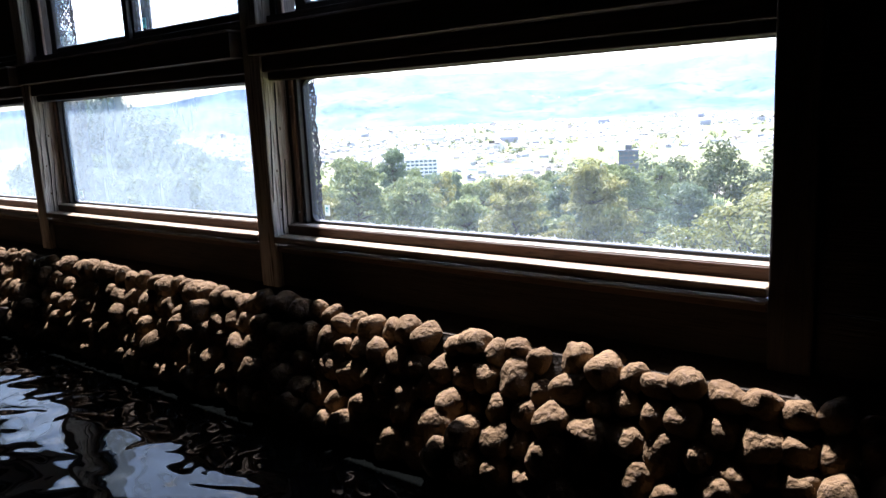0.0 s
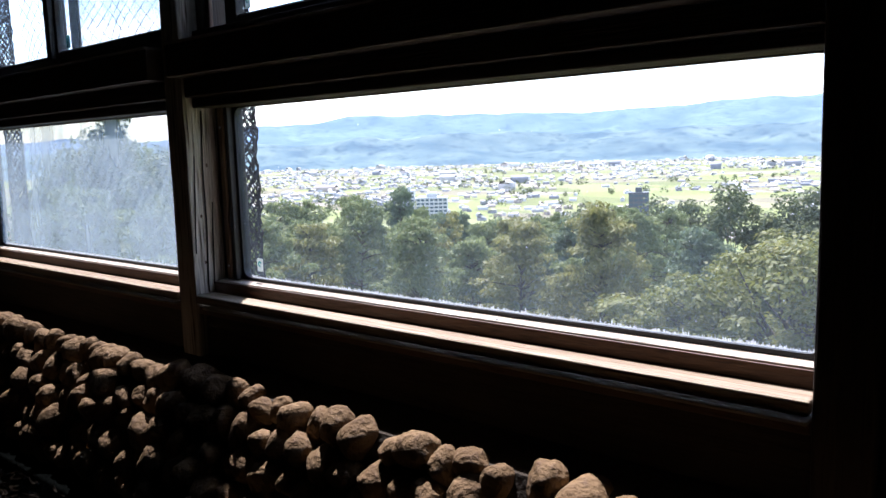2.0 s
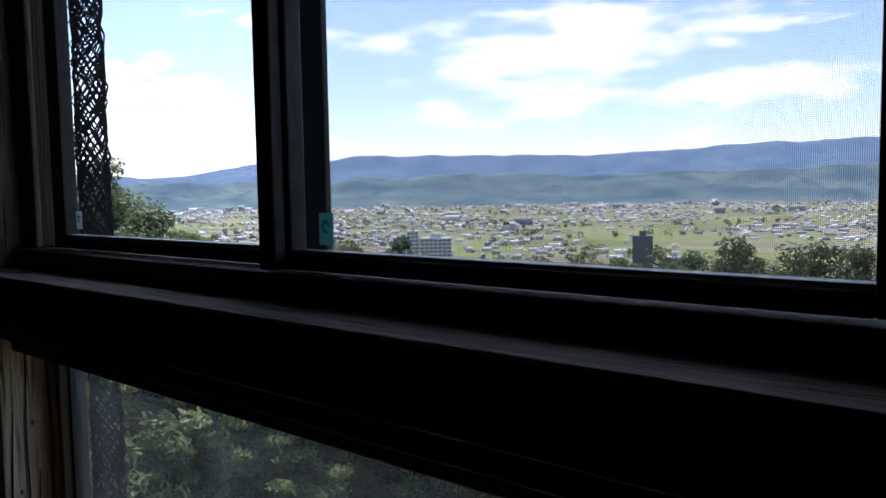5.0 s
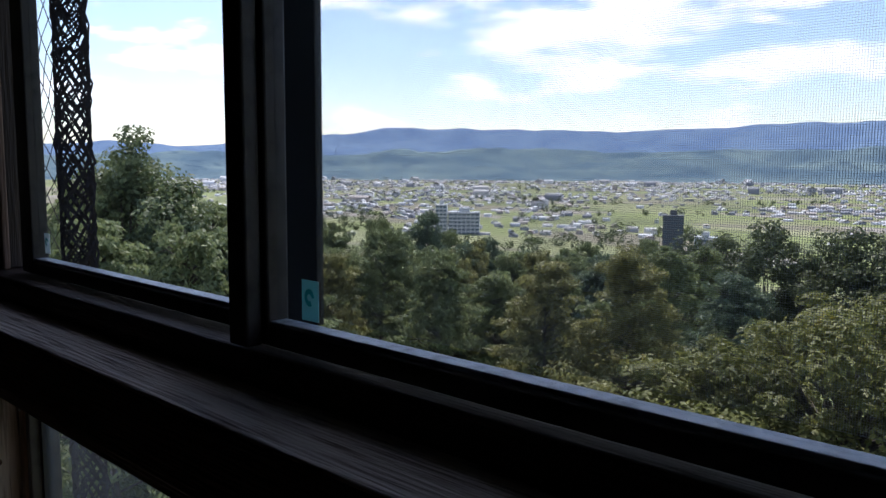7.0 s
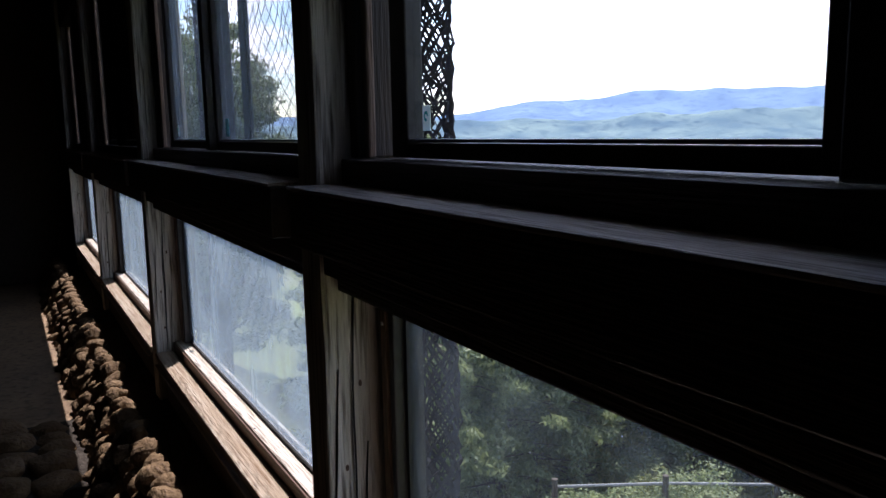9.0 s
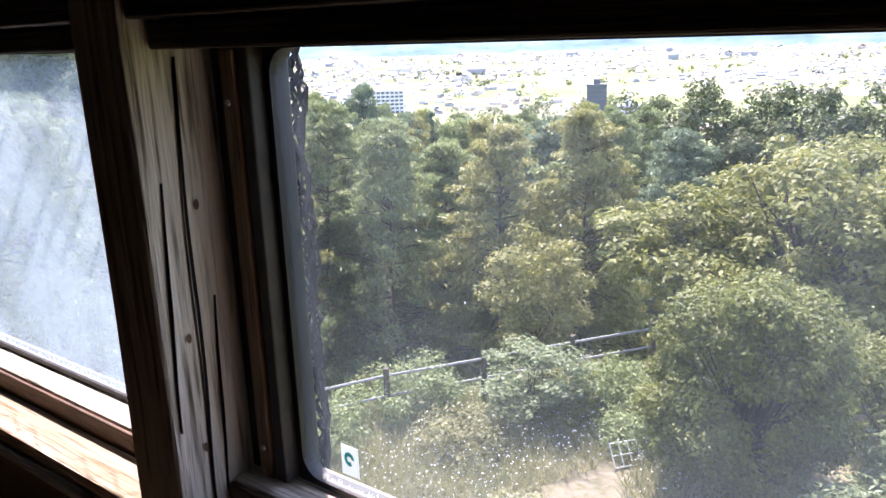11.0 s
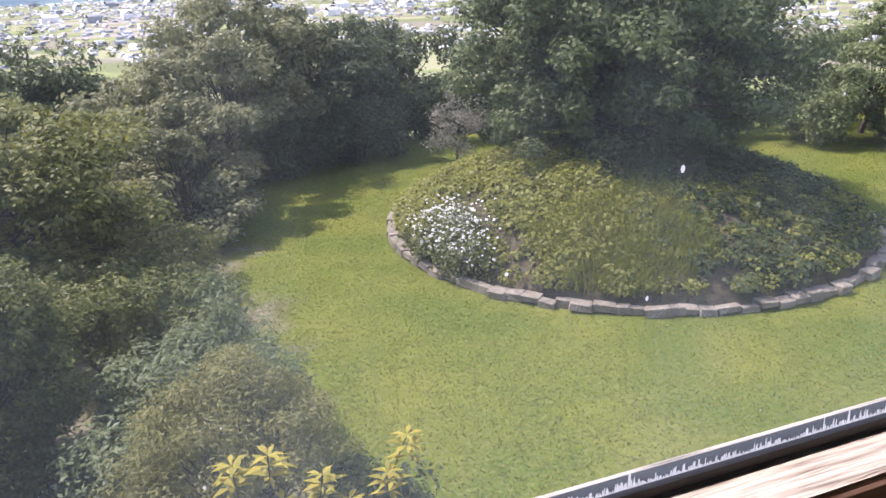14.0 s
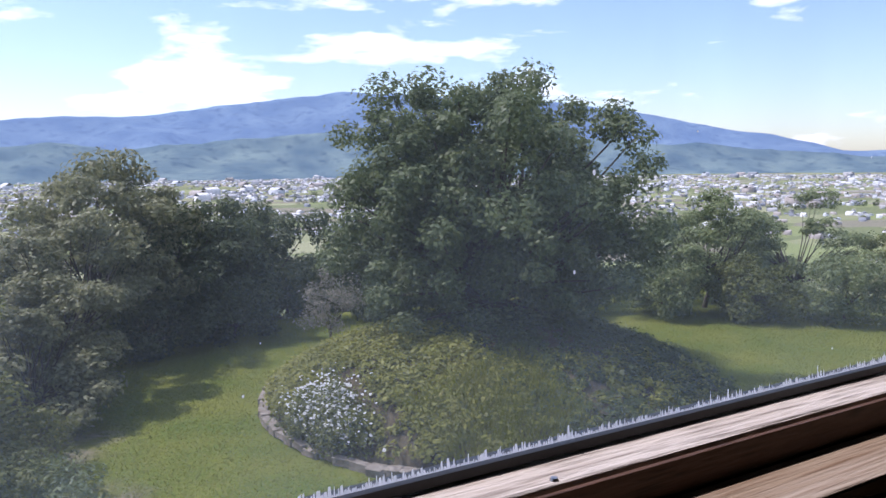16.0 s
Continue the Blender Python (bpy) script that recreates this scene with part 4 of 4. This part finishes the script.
M_SOIL = material("bed_soil", (0.07, 0.055, 0.035), (0.11, 0.09, 0.05), 3, rough=0.95, bump=0.8)
V, F = [(MX, MY, mound_z(MX, MY))], []
RINGS, SEG = 12, 56
for i in range(1, RINGS + 1):
    for j in range(SEG):
        a = j * 6.28319 / SEG
        q = MR * i / RINGS
        x, y = MX + q * math.cos(a), MY + q * math.sin(a)
        V.append((x, y, mound_z(x, y) if i < RINGS else LAWN - 0.1))
for i in range(RINGS - 1):
    for j in range(SEG):
        k = (j + 1) % SEG
        F.append((1 + i * SEG + j, 1 + (i + 1) * SEG + j, 1 + (i + 1) * SEG + k, 1 + i * SEG + k))
bed = empty("garden_mound", "planted earth mound ringed by a low stone edging", "flower bed", kind="structure")
from_arrays("soil", np.array(V), np.array(F), M_SOIL, bed, smooth=True)
M_KERB = material("edging_stone", (0.20, 0.17, 0.135), (0.32, 0.28, 0.23), 5, rough=0.9, bump=0.8, c3=(0.09, 0.08, 0.06))
KERB = []
for i in range(6):
    bm = box(-0.5, 0.5, -0.5, 0.5, -0.5, 0.5, 0.09)
    for v in bm.verts:
        v.co += Vector((noise.noise(v.co * 2 + Vector((i, 0, 0))), noise.noise(v.co * 2 + Vector((0, i, 5))), noise.noise(v.co * 2 + Vector((9, 0, i))))) * 0.16
    me = bpy.data.meshes.new("edging_stone")
    bm.to_mesh(me)
    bm.free()
    me.materials.append(M_KERB)
    KERB.append(me)
rr = random.Random(3)
a = 0.0
while a < 6.25:
    w = rr.uniform(0.22, 0.42)
    a += w / MR / 2
    o = new("edging_stone", KERB[rr.randrange(6)])
    o.parent = bed
    q = MR + rr.uniform(-0.05, 0.05)
    o.matrix_basis = pose(MX + q * math.cos(a), MY + q * math.sin(a), LAWN + 0.08 + rr.uniform(-0.03, 0.03), rr.uniform(-5, 5), rr.uniform(-5, 5), math.degrees(a) + 90 + rr.uniform(-6, 6)) @ Matrix.Diagonal((w * 1.02, rr.uniform(0.14, 0.28), rr.uniform(0.10, 0.18), 1))
    a += w / MR / 2


def cover(name, test, n, radius, per, leaf, mat, label, seed, flat=0.6, rise=0.05):
    """Low leafy cover over part of the mound."""
    r = random.Random(seed)
    pts, rs = [], []
    while len(pts) < n:
        q, a_ = MR * 0.96 * math.sqrt(r.random()), r.random() * 6.2832
        x, y = MX + q * math.cos(a_), MY + q * math.sin(a_)
        if test(x, y):
            pts.append((x, y, mound_z(x, y) + rise))
            rs.append(radius * r.uniform(0.6, 1.3))
    e = tagged(leaf_mesh(name, pts, rs, per, leaf, mat, None, seed, 0.9, 0.0, 0.6, 0.5, flat), label, "plants", kind="stuff")
    return e


cover("ground_cover", lambda x, y: x < 7.3 and y > 10.2 and not (x < 5.0 and y < 14.0), 420, 0.30, 130, 0.085, F_COVER, "low yellow-green leafy ground cover on the mound", 61)
# right part of the mound, coloured dark for the tree's shade
cover("shade_painted_cover", lambda x, y: x >= 6.9, 460, 0.32, 110, 0.10, F_SHADE, "dark green leafy ground cover, the tree's shade in its colour", 62)
cover("bed_herbs", lambda x, y: y < 11.4 or x < 4.6, 260, 0.22, 90, 0.08, F_COVER, "low herbs along the edge of the bed", 63)


def blades(name, spots, mat, height, width, label, category, seed, lean=0.5):
    """Grass blades as tapered triangles."""
    r = np.random.default_rng(seed)
    p = np.asarray(spots, float)
    n = len(p)
    h = height * (0.5 + r.random(n))[:, None]
    a_ = r.random(n) * 6.2832
    side = np.stack([np.cos(a_), np.sin(a_), np.zeros(n)], -1) * width
    tilt = np.stack([r.normal(size=n), r.normal(size=n), np.zeros(n)], -1) * lean
    v = np.empty((n, 3, 3))
    v[:, 0], v[:, 1] = p - side, p + side
    v[:, 2] = p + (np.array([0, 0, 1.0]) + tilt) * h
    return tagged(from_arrays(name, v.reshape(-1, 3), np.arange(n * 3).reshape(n, 3), mat), label, category, kind="stuff")


r = random.Random(8)
spots = []
while len(spots) < 210000:
    x, y = r.uniform(-1.0, 24), 3.0 + 20 * r.random() ** 1.1
    if lawn_part(x, y) and math.hypot(x - MX, y - MY) > MR + 0.05:
        spots.append((x, y, ground_z(x, y) - 0.005))
blades("lawn_grass", spots, F_GRASS, 0.035, 0.010, "short green and yellowing lawn grass", "grass", 71, 1.3)
spots = []
while len(spots) < 4200:
    x, y = r.uniform(5.0, 7.6), r.uniform(9.2, 11.6)
    if math.hypot(x - MX, y - MY) < MR - 0.1:
        spots.append((x, y, mound_z(x, y)))
blades("bed_grass", spots, F_GRASS, 0.35, 0.008, "long bright grass along the front of the bed", "grass", 72, 0.5)

# white daisies
pts, stem = [], []
while len(pts) < 900:
    x, y = 3.88 + r.gauss(0, 0.27), 12.45 + r.gauss(0, 0.55)
    if math.hypot(x - MX, y - MY) < MR + 0.05:
        pts.append((x, y, mound_z(x, y) + r.uniform(0.15, 0.55)))
V, F = [], []
for x, y, z in pts:
    b = len(V)
    q = r.uniform(0.022, 0.038)
    tx, ty = r.uniform(-0.5, 0.3), r.uniform(-0.7, 0.1)
    V.append((x, y, z))
    for i in range(8):
        a = i * 0.7854
        ra = q * (1.0 if i % 2 == 0 else 0.75)
        px_, py_ = ra * math.cos(a), ra * math.sin(a)
        V.append((x + px_, y + py_, z + 0.006 - tx * px_ - ty * py_))
    for i in range(8):
        F.append((b, b + 1 + i, b + 1 + (i + 1) % 8))
tagged(from_arrays("white_daisies", np.array(V), np.array(F), F_PETAL), "clump of white daisies in the bed", "flowers", kind="stuff")
leaf_m = leaf_mesh("daisy_leaves", [(p[0], p[1], p[2] - 0.16) for p in pts[::3]], [0.2] * len(pts[::3]), 50, 0.07, F_BUSH, None, 73, 0.6)
tagged(leaf_m, "green leaves under the white daisies", "plants", kind="stuff")

# named trees and shrubs round the lawn
tree("camphor_tree", 9.35, 15.0, 7.05, 4.1, F_CAMPHOR, "broad dark green camphor tree on the mound", clumps=430, per=260, leaf=0.13, clump=0.48, low=0.02, seed=5, trunk=0.26, stems=3, hollow=0.5, base=LAWN + 0.6, flat=0.75, squash=0.98)
tree("bare_shrub", 7.2, 20.2, 2.4, 0.95, F_TWIG, "pale grey twiggy shrub behind the mound", "shrub", clumps=26, per=120, leaf=0.07, clump=0.34, low=0.05, seed=6, trunk=0.05)
for i, (x, y, h, sp) in enumerate(((1.2, 22.5, 5.9, 2.5), (3.8, 23.8, 4.6, 2.3), (6.4, 25.0, 4.9, 2.4), (8.6, 27.5, 4.6, 2.2), (-1.4, 20.3, 4.0, 2.1), (12.5, 26.0, 4.6, 2.4))):
    tree("evergreen_tree", x, y, h, sp, F_OLIVE if i in (0, 4) else F_DARK, "thin olive-green tree at the lawn's edge" if i in (0, 4) else "dark evergreen tree at the lawn's edge", clumps=100, per=210, leaf=0.16, clump=0.55, low=0.08, seed=30 + i, trunk=0.13, group="trees at the lawn's edge")
for i, (x, y, h, sp, mt) in enumerate(((0.2, 19.4, 4.6, 2.2, F_OLIVE), (-0.6, 16.6, 3.0, 1.5, F_OLIVE), (20.5, 18.0, 4.3, 2.2, F_BAMBOO), (24.5, 17.0, 4.5, 2.4, F_BAMBOO), (27.5, 13.5, 4.4, 2.3, F_CHERRY), (17.0, 22.0, 3.8, 2.0, F_BAMBOO))):
    tree("garden_tree", x, y, h, sp, mt, "leafy yellow-green garden tree beside the lawn", clumps=130, per=150, leaf=0.12, clump=0.38, low=0.05, flat=0.55, up=0.8, form="pads", seed=40 + i, trunk=0.10, group="trees at the lawn's edge")
for i, (x, y, h, sp, mt) in enumerate(((15.8, 20.0, 2.3, 1.4, F_DARK), (18.2, 17.8, 2.6, 1.5, F_BAMBOO), (20.2, 15.8, 2.2, 1.4, F_BUSH), (22.2, 13.8, 2.6, 1.5, F_BAMBOO), (24.2, 11.6, 2.4, 1.5, F_DARK), (13.0, 22.5, 2.4, 1.5, F_DARK), (10.2, 23.0, 2.2, 1.4, F_DARK), (5.0, 22.4, 2.2, 1.5, F_DARK), (2.6, 21.6, 2.0, 1.4, F_DARK), (0.2, 21.0, 2.4, 1.4, F_BUSH), (-1.6, 17.6, 2.2, 1.3, F_BUSH))):
    tree("hedge_shrub", x, y, h, sp, mt, "dense leafy shrub closing the lawn's edge", "shrub", clumps=55, per=190, leaf=0.12, clump=0.45, low=0.0, seed=140 + i, trunk=0.05, group="shrubs at the lawn's edge")
tree("cherry_tree", -3.9, 13.6, 4.0, 3.2, F_CHERRY, "spreading cherry tree with yellowing leaves", clumps=260, per=170, leaf=0.115, clump=0.40, low=0.16, seed=12, trunk=0.17, squash=0.98, stems=2, depth=0.8, flat=0.5, up=0.9, form="pads")
tree("round_bush", -3.4, 8.3, 2.85, 1.1, F_BUSH, "dense rounded evergreen bush", "bush", clumps=260, per=330, leaf=0.06, clump=0.25, low=0.0, seed=14, trunk=0.09, hollow=0.78)
tree("bronze_bush", -0.8, 5.8, 2.2, 1.05, F_BROWN, "bronze-green feathery conifer bush", "bush", clumps=170, per=420, leaf=0.05, clump=0.24, low=0.02, seed=15, trunk=0.06, slim=0.3, hollow=0.8)
tree("dark_low_bush", 0.25, 5.3, 1.35, 0.55, F_DARK, "small dark bush beside the bronze conifer", "bush", clumps=34, per=180, leaf=0.06, clump=0.24, low=0.02, seed=16, trunk=0.04)
for i, (x, y, h, sp) in enumerate(((-1.55, 7.9, 1.9, 0.65), (-0.75, 8.5, 2.0, 0.6), (-1.9, 6.8, 1.5, 0.5), (-0.3, 8.0, 1.6, 0.5), (-1.2, 10.2, 1.7, 0.8), (-2.1, 9.8, 2.0, 0.8))):
    tree("silver_shrub", x, y, h, sp, F_SILVER if i < 4 else F_BUSH, "grey-green shrub with silvery shoot tips", "shrub", clumps=32, per=150, leaf=0.08, clump=0.28, low=0.05, seed=50 + i, trunk=0.04, up=1.2, slim=0.35, group="shrubs below the lawn")
tree("layered_maple", -6.45, 8.5, 1.4, 0.8, F_SILVER, "small maple with flat layers of pale leaves", "tree", clumps=30, per=160, leaf=0.07, clump=0.30, low=0.2, seed=60, trunk=0.04, flat=0.22, up=1.6)
tree("yellow_round_tree", -9.6, 14.0, 3.5, 1.2, F_YBAMBOO, "small round tree with yellowing crown", "tree", clumps=60, per=200, leaf=0.10, clump=0.36, low=0.1, seed=61, trunk=0.08, base=-6.0)
for i, (x, y, h, sp, mt) in enumerate(((-9.3, 8.3, 1.0, 0.9, F_BUSH), (-8.0, 7.6, 0.9, 0.8, F_BAMBOO), (-6.2, 9.0, 0.7, 0.7, F_BUSH), (-5.6, 9.6, 0.8, 0.7, F_BAMBOO), (-8.6, 6.3, 0.8, 0.8, F_BAMBOO), (-4.9, 8.7, 0.6, 0.5, F_BAMBOO), (-6.9, 7.2, 0.55, 0.7, F_DRY), (-5.2, 5.8, 0.5, 0.6, F_DRY), (-1.6, 12.6, 1.2, 1.0, F_BUSH), (-0.9, 13.8, 1.3, 0.9, F_CHERRY), (-2.4, 11.8, 1.4, 0.9, F_BUSH), (-0.9, 11.6, 1.0, 0.7, F_BAMBOO))):
    tree("low_shrub", x, y, h, sp, mt, "low tangled shrub on the rough slope", "shrub", clumps=30, per=170, leaf=0.06, clump=0.28, low=0.02, seed=80 + i, trunk=0.03, group="shrubs below the lawn")
# rough grass with pale seed heads on the slope
spots = []
while len(spots) < 42000:
    x, y = r.uniform(-11, -1.2), r.uniform(3.0, 11.0)
    if drop_off(x, y) < 1.5 and not (abs(x + 4.9) < 0.4 + 0.2 * math.sin(3 * y) and y < 8.0) and noise.noise((x * 0.5, y * 0.5, 1)) > -0.25:
        spots.append((x, y, ground_z(x, y)))
blades("rough_grass", spots, F_DRY, 0.22, 0.008, "rough dry grass with pale seed heads", "grass", 74, 0.6)
heads = [(p[0] + r.uniform(-0.1, 0.1), p[1], p[2] + r.uniform(0.15, 0.4)) for p in spots[::7] if -7.5 < p[0] < -2.0]
tagged(leaf_mesh("seed_heads", heads, [0.03] * len(heads), 1, 0.035, F_PETAL, None, 75), "white specks of seed heads over the grass", "flowers", kind="stuff")

# yellow-leaved plant rising under the window
plant = empty("yellow_leaf_plant", "tall shrub with whorls of yellow leaves", "plant", (-0.8, 3.65, ground_z(-0.8, 3.65)))
bm = bmesh.new()
tips = []
for i, (dx, dz) in enumerate(((0.05, 2.66), (-0.16, 2.58), (-0.55, 2.40), (-0.24, 2.36), (0.38, 2.36), (0.10, 2.40), (0.78, 2.33), (0.95, 2.50), (-0.35, 2.18), (0.52, 2.2), (0.0, 2.15))):
    tip = (dx, 0.12 * math.sin(i * 2.1), dz)
    tips.append(tip)
    limb(bm, [(0.02 * i - 0.1, 0, -0.1), (dx * 0.5, 0.02 * i, dz * 0.55), tip], 0.014, 0.004, 5)
part("stems", bm, M_BARK, plant)
V, F = [], []
for tip in tips:
    for lev, cnt, ln in ((0.0, 7, 0.13), (-0.07, 7, 0.16), (-0.15, 6, 0.15)):
        for i in range(cnt):
            a = i * 6.2832 / cnt + r.random()
            d = Vector((math.cos(a), math.sin(a), r.uniform(0.05, 0.5))).normalized()
            s_ = d.cross((0, 0, 1)).normalized()
            o = Vector(tip) + Vector((0, 0, lev))
            q = ln * r.uniform(0.7, 1.1)
            b = len(V)
            V.extend([o, o + d * q * 0.5 + s_ * q * 0.14, o + d * q - Vector((0, 0, q * 0.25)), o + d * q * 0.5 - s_ * q * 0.14])
            F.append((b, b + 1, b + 2, b + 3))
from_arrays("leaves", np.array([tuple(v) for v in V]), np.array(F), F_YELLOW, plant, "yellow whorled leaves")

# rail fence along the drop
fence = empty("rail_fence", "weathered two-rail fence along the slope's edge", "fence")
fa, fb = Vector((-9.0, 5.85)), Vector((-4.9, 12.5))
M_FENCE = plain("pale_fence_wood", (0.27, 0.27, 0.26), 0.8)
for i in range(6):
    p = fa.lerp(fb, i / 5)
    z = ground_z(p.x, p.y)
    bm = bmesh.new()
    limb(bm, [(p.x, p.y, z - 0.2), (p.x, p.y, z + 0.4), (p.x, p.y, z + 0.82)], 0.05, 0.045, 8)
    part("fence_post", bm, M_BARK, fence)
for h in (0.70, 0.38):
    bm = bmesh.new()
    pts = []
    for i in range(6):
        p = fa.lerp(fb, i / 5)
        pts.append((p.x, p.y, ground_z(p.x, p.y) + h))
    limb(bm, pts, 0.022, 0.022, 6)
    part("fence_rail", bm, M_FENCE, fence)

# white wire frame lying on the path
fr = empty("wire_frame", "small white wire frame leaning on the rough ground", "frame", (-4.75, 8.0, ground_z(-4.75, 8.0)))
M_WHITE = plain("white_paint", (0.72, 0.72, 0.70), 0.5)
for u0, v0, u1, v1 in ((0, 0, 0.55, 0), (0, 0.45, 0.55, 0.45), (0, 0, 0, 0.45), (0.55, 0, 0.55, 0.45), (0.18, 0, 0.18, 0.45), (0.36, 0, 0.36, 0.45), (0, 0.22, 0.55, 0.22)):
    bm = bmesh.new()
    limb(bm, [(u0 - 0.28, v0 * 0.6, v0 * 0.8 + 0.02), ((u0 + u1) / 2 - 0.28, (v0 + v1) * 0.3, (v0 + v1) * 0.4 + 0.02), (u1 - 0.28, v1 * 0.6, v1 * 0.8 + 0.02)], 0.014, 0.014, 6)
    part("bar", bm, M_WHITE, fr)
fr.rotation_euler = (0, 0, 0.9)
fr.scale = (0.7, 0.7, 0.7)

# woods on the slope below the fence, the far knoll, and the tall tree by the house
r = random.Random(77)
kinds = []
for i, (mt, hgt, sp) in enumerate(((F_BAMBOO, 11.0, 3.0), (F_YBAMBOO, 10.5, 2.7), (F_SPRAY, 10.0, 2.8), (F_BAMBOO, 11.5, 3.3))):
    t0 = tree("woodland_tree", -30 - 6 * i, 60, hgt, sp, mt, ("green feathery woodland tree on the slope", "yellowing woodland tree on the slope", "dark green woodland tree on the slope", "tall green woodland tree on the slope")[i], clumps=300, per=90, leaf=0.19, clump=0.42, low=0.12, seed=90 + i, trunk=0.10, flat=0.42, group="woodland trees", up=0.9, droop=0.7, slim=0.28, form="plume")
    kinds.append((t0, hgt))
WOODS = [(-2.1, 6.5, -0.26, 0), (-1.75, 8.5, -0.24, 3), (-1.5, 10.5, -0.22, 0), (-1.95, 10.0, -0.16, 2), (-1.35, 12.5, -0.22, 3), (-1.65, 13.0, -0.15, 0), (-1.2, 14.5, -0.23, 1), (-2.4, 9.0, -0.14, 3),
         (-1.05, 26, -0.130, 0), (-0.93, 30, -0.112, 2), (-0.82, 27, -0.152, 1), (-0.70, 26, -0.165, 0), (-0.59, 29, -0.150, 3), (-1.16, 23, -0.150, 3), (-1.28, 22, -0.155, 0), (-1.40, 20, -0.150, 2), (-1.55, 19, -0.14, 0),
         (-0.98, 20, -0.215, 3), (-0.86, 21, -0.20, 1), (-0.76, 20, -0.215, 0), (-0.64, 22, -0.20, 2), (-0.53, 24, -0.16, 2), (-0.47, 27, -0.14, 3), (-0.55, 20, -0.23, 3), (-1.10, 18, -0.22, 0), (-1.22, 17, -0.23, 3), (-0.48, 35, -0.125, 0), (-0.62, 38, -0.135, 3), (-0.76, 37, -0.14, 2), (-0.90, 38, -0.135, 0), (-1.02, 36, -0.14, 3), (-0.40, 32, -0.13, 3), (-0.36, 24, -0.17, 2)]
for i in range(26):
    WOODS.append((r.uniform(-1.3, -0.5), r.uniform(16, 32), r.uniform(-0.22, -0.155), (0, 1, 3, 2)[i % 4]))
for az_, y, e_, kd in WOODS:
    x = -1.2 + az_ * (y + 0.5)
    top = 2.6 + e_ * (y + 0.5)
    t0, hgt = kinds[kd]
    z = ground_z(x, y)
    copy_thing(t0, pose(x, y, min(z + 0.0, z) if top - z > hgt else top - hgt, 0, 0, r.uniform(0, 360)) @ pose(0, 0, 0, r.uniform(-4, 4), r.uniform(-4, 4)) @ Matrix.Diagonal((r.uniform(0.85, 1.2), r.uniform(0.85, 1.2), max(1.0, (top - z) / hgt), 1)))
for i, (az_, y, e_, sp) in enumerate(((-0.42, 47, -0.085, 3.6), (-0.33, 46, -0.058, 4.2), (-0.24, 48, -0.066, 4.0), (-0.15, 47, -0.072, 4.0), (-0.07, 46, -0.09, 3.8), (-0.50, 48, -0.105, 3.4))):
    x = -1.2 + az_ * (y + 0.5)
    z = ground_z(x, y)
    tree("knoll_tree", x, y, 2.4 + e_ * (y + 0.5) - z, sp, F_DARK, "dark round-crowned tree on the knoll", clumps=90, per=200, leaf=0.30, clump=0.95, low=0.2, seed=110 + i, trunk=0.25, group="knoll trees")
for i, (x, y, top, sp) in enumerate(((-23.4, 10.5, 3.4, 2.2), (-20.7, 10.5, 1.9, 1.9), (-26.0, 10.6, 1.9, 2.4), (-18.9, 10.9, 0.1, 1.5), (-29.0, 6.0, 5.5, 3.0), (-35.0, 7.5, 8.0, 3.4), (-31.5, 4.2, 6.5, 3.0))):
    z = ground_z(x, y)
    tree("tall_evergreen", x, y, top - z, sp, F_CAMPHOR, "tall dense evergreen tree near the bath house", clumps=170, per=240, leaf=0.17, clump=0.62, low=0.08, seed=120 + i, trunk=0.2, group="evergreens by the house")
# tree belts dotted over the plain
pts, rs = [], []
while len(pts) < 900:
    t = radians(r.uniform(-62, 62))
    d = 480 * (5.5 ** r.random())
    x, y = d * math.sin(t), d * math.cos(t)
    if noise.noise((x * 0.006, y * 0.006, 9)) > 0.1:
        pts.append((x, y, PLAIN + 3))
        rs.append(r.uniform(2.5, 6))
tagged(leaf_mesh("plain_tree_belts", pts, rs, 46, 2.4, F_DARK, None, 76, 0.6), "dark tree belts dotted over the valley", "trees", kind="stuff")
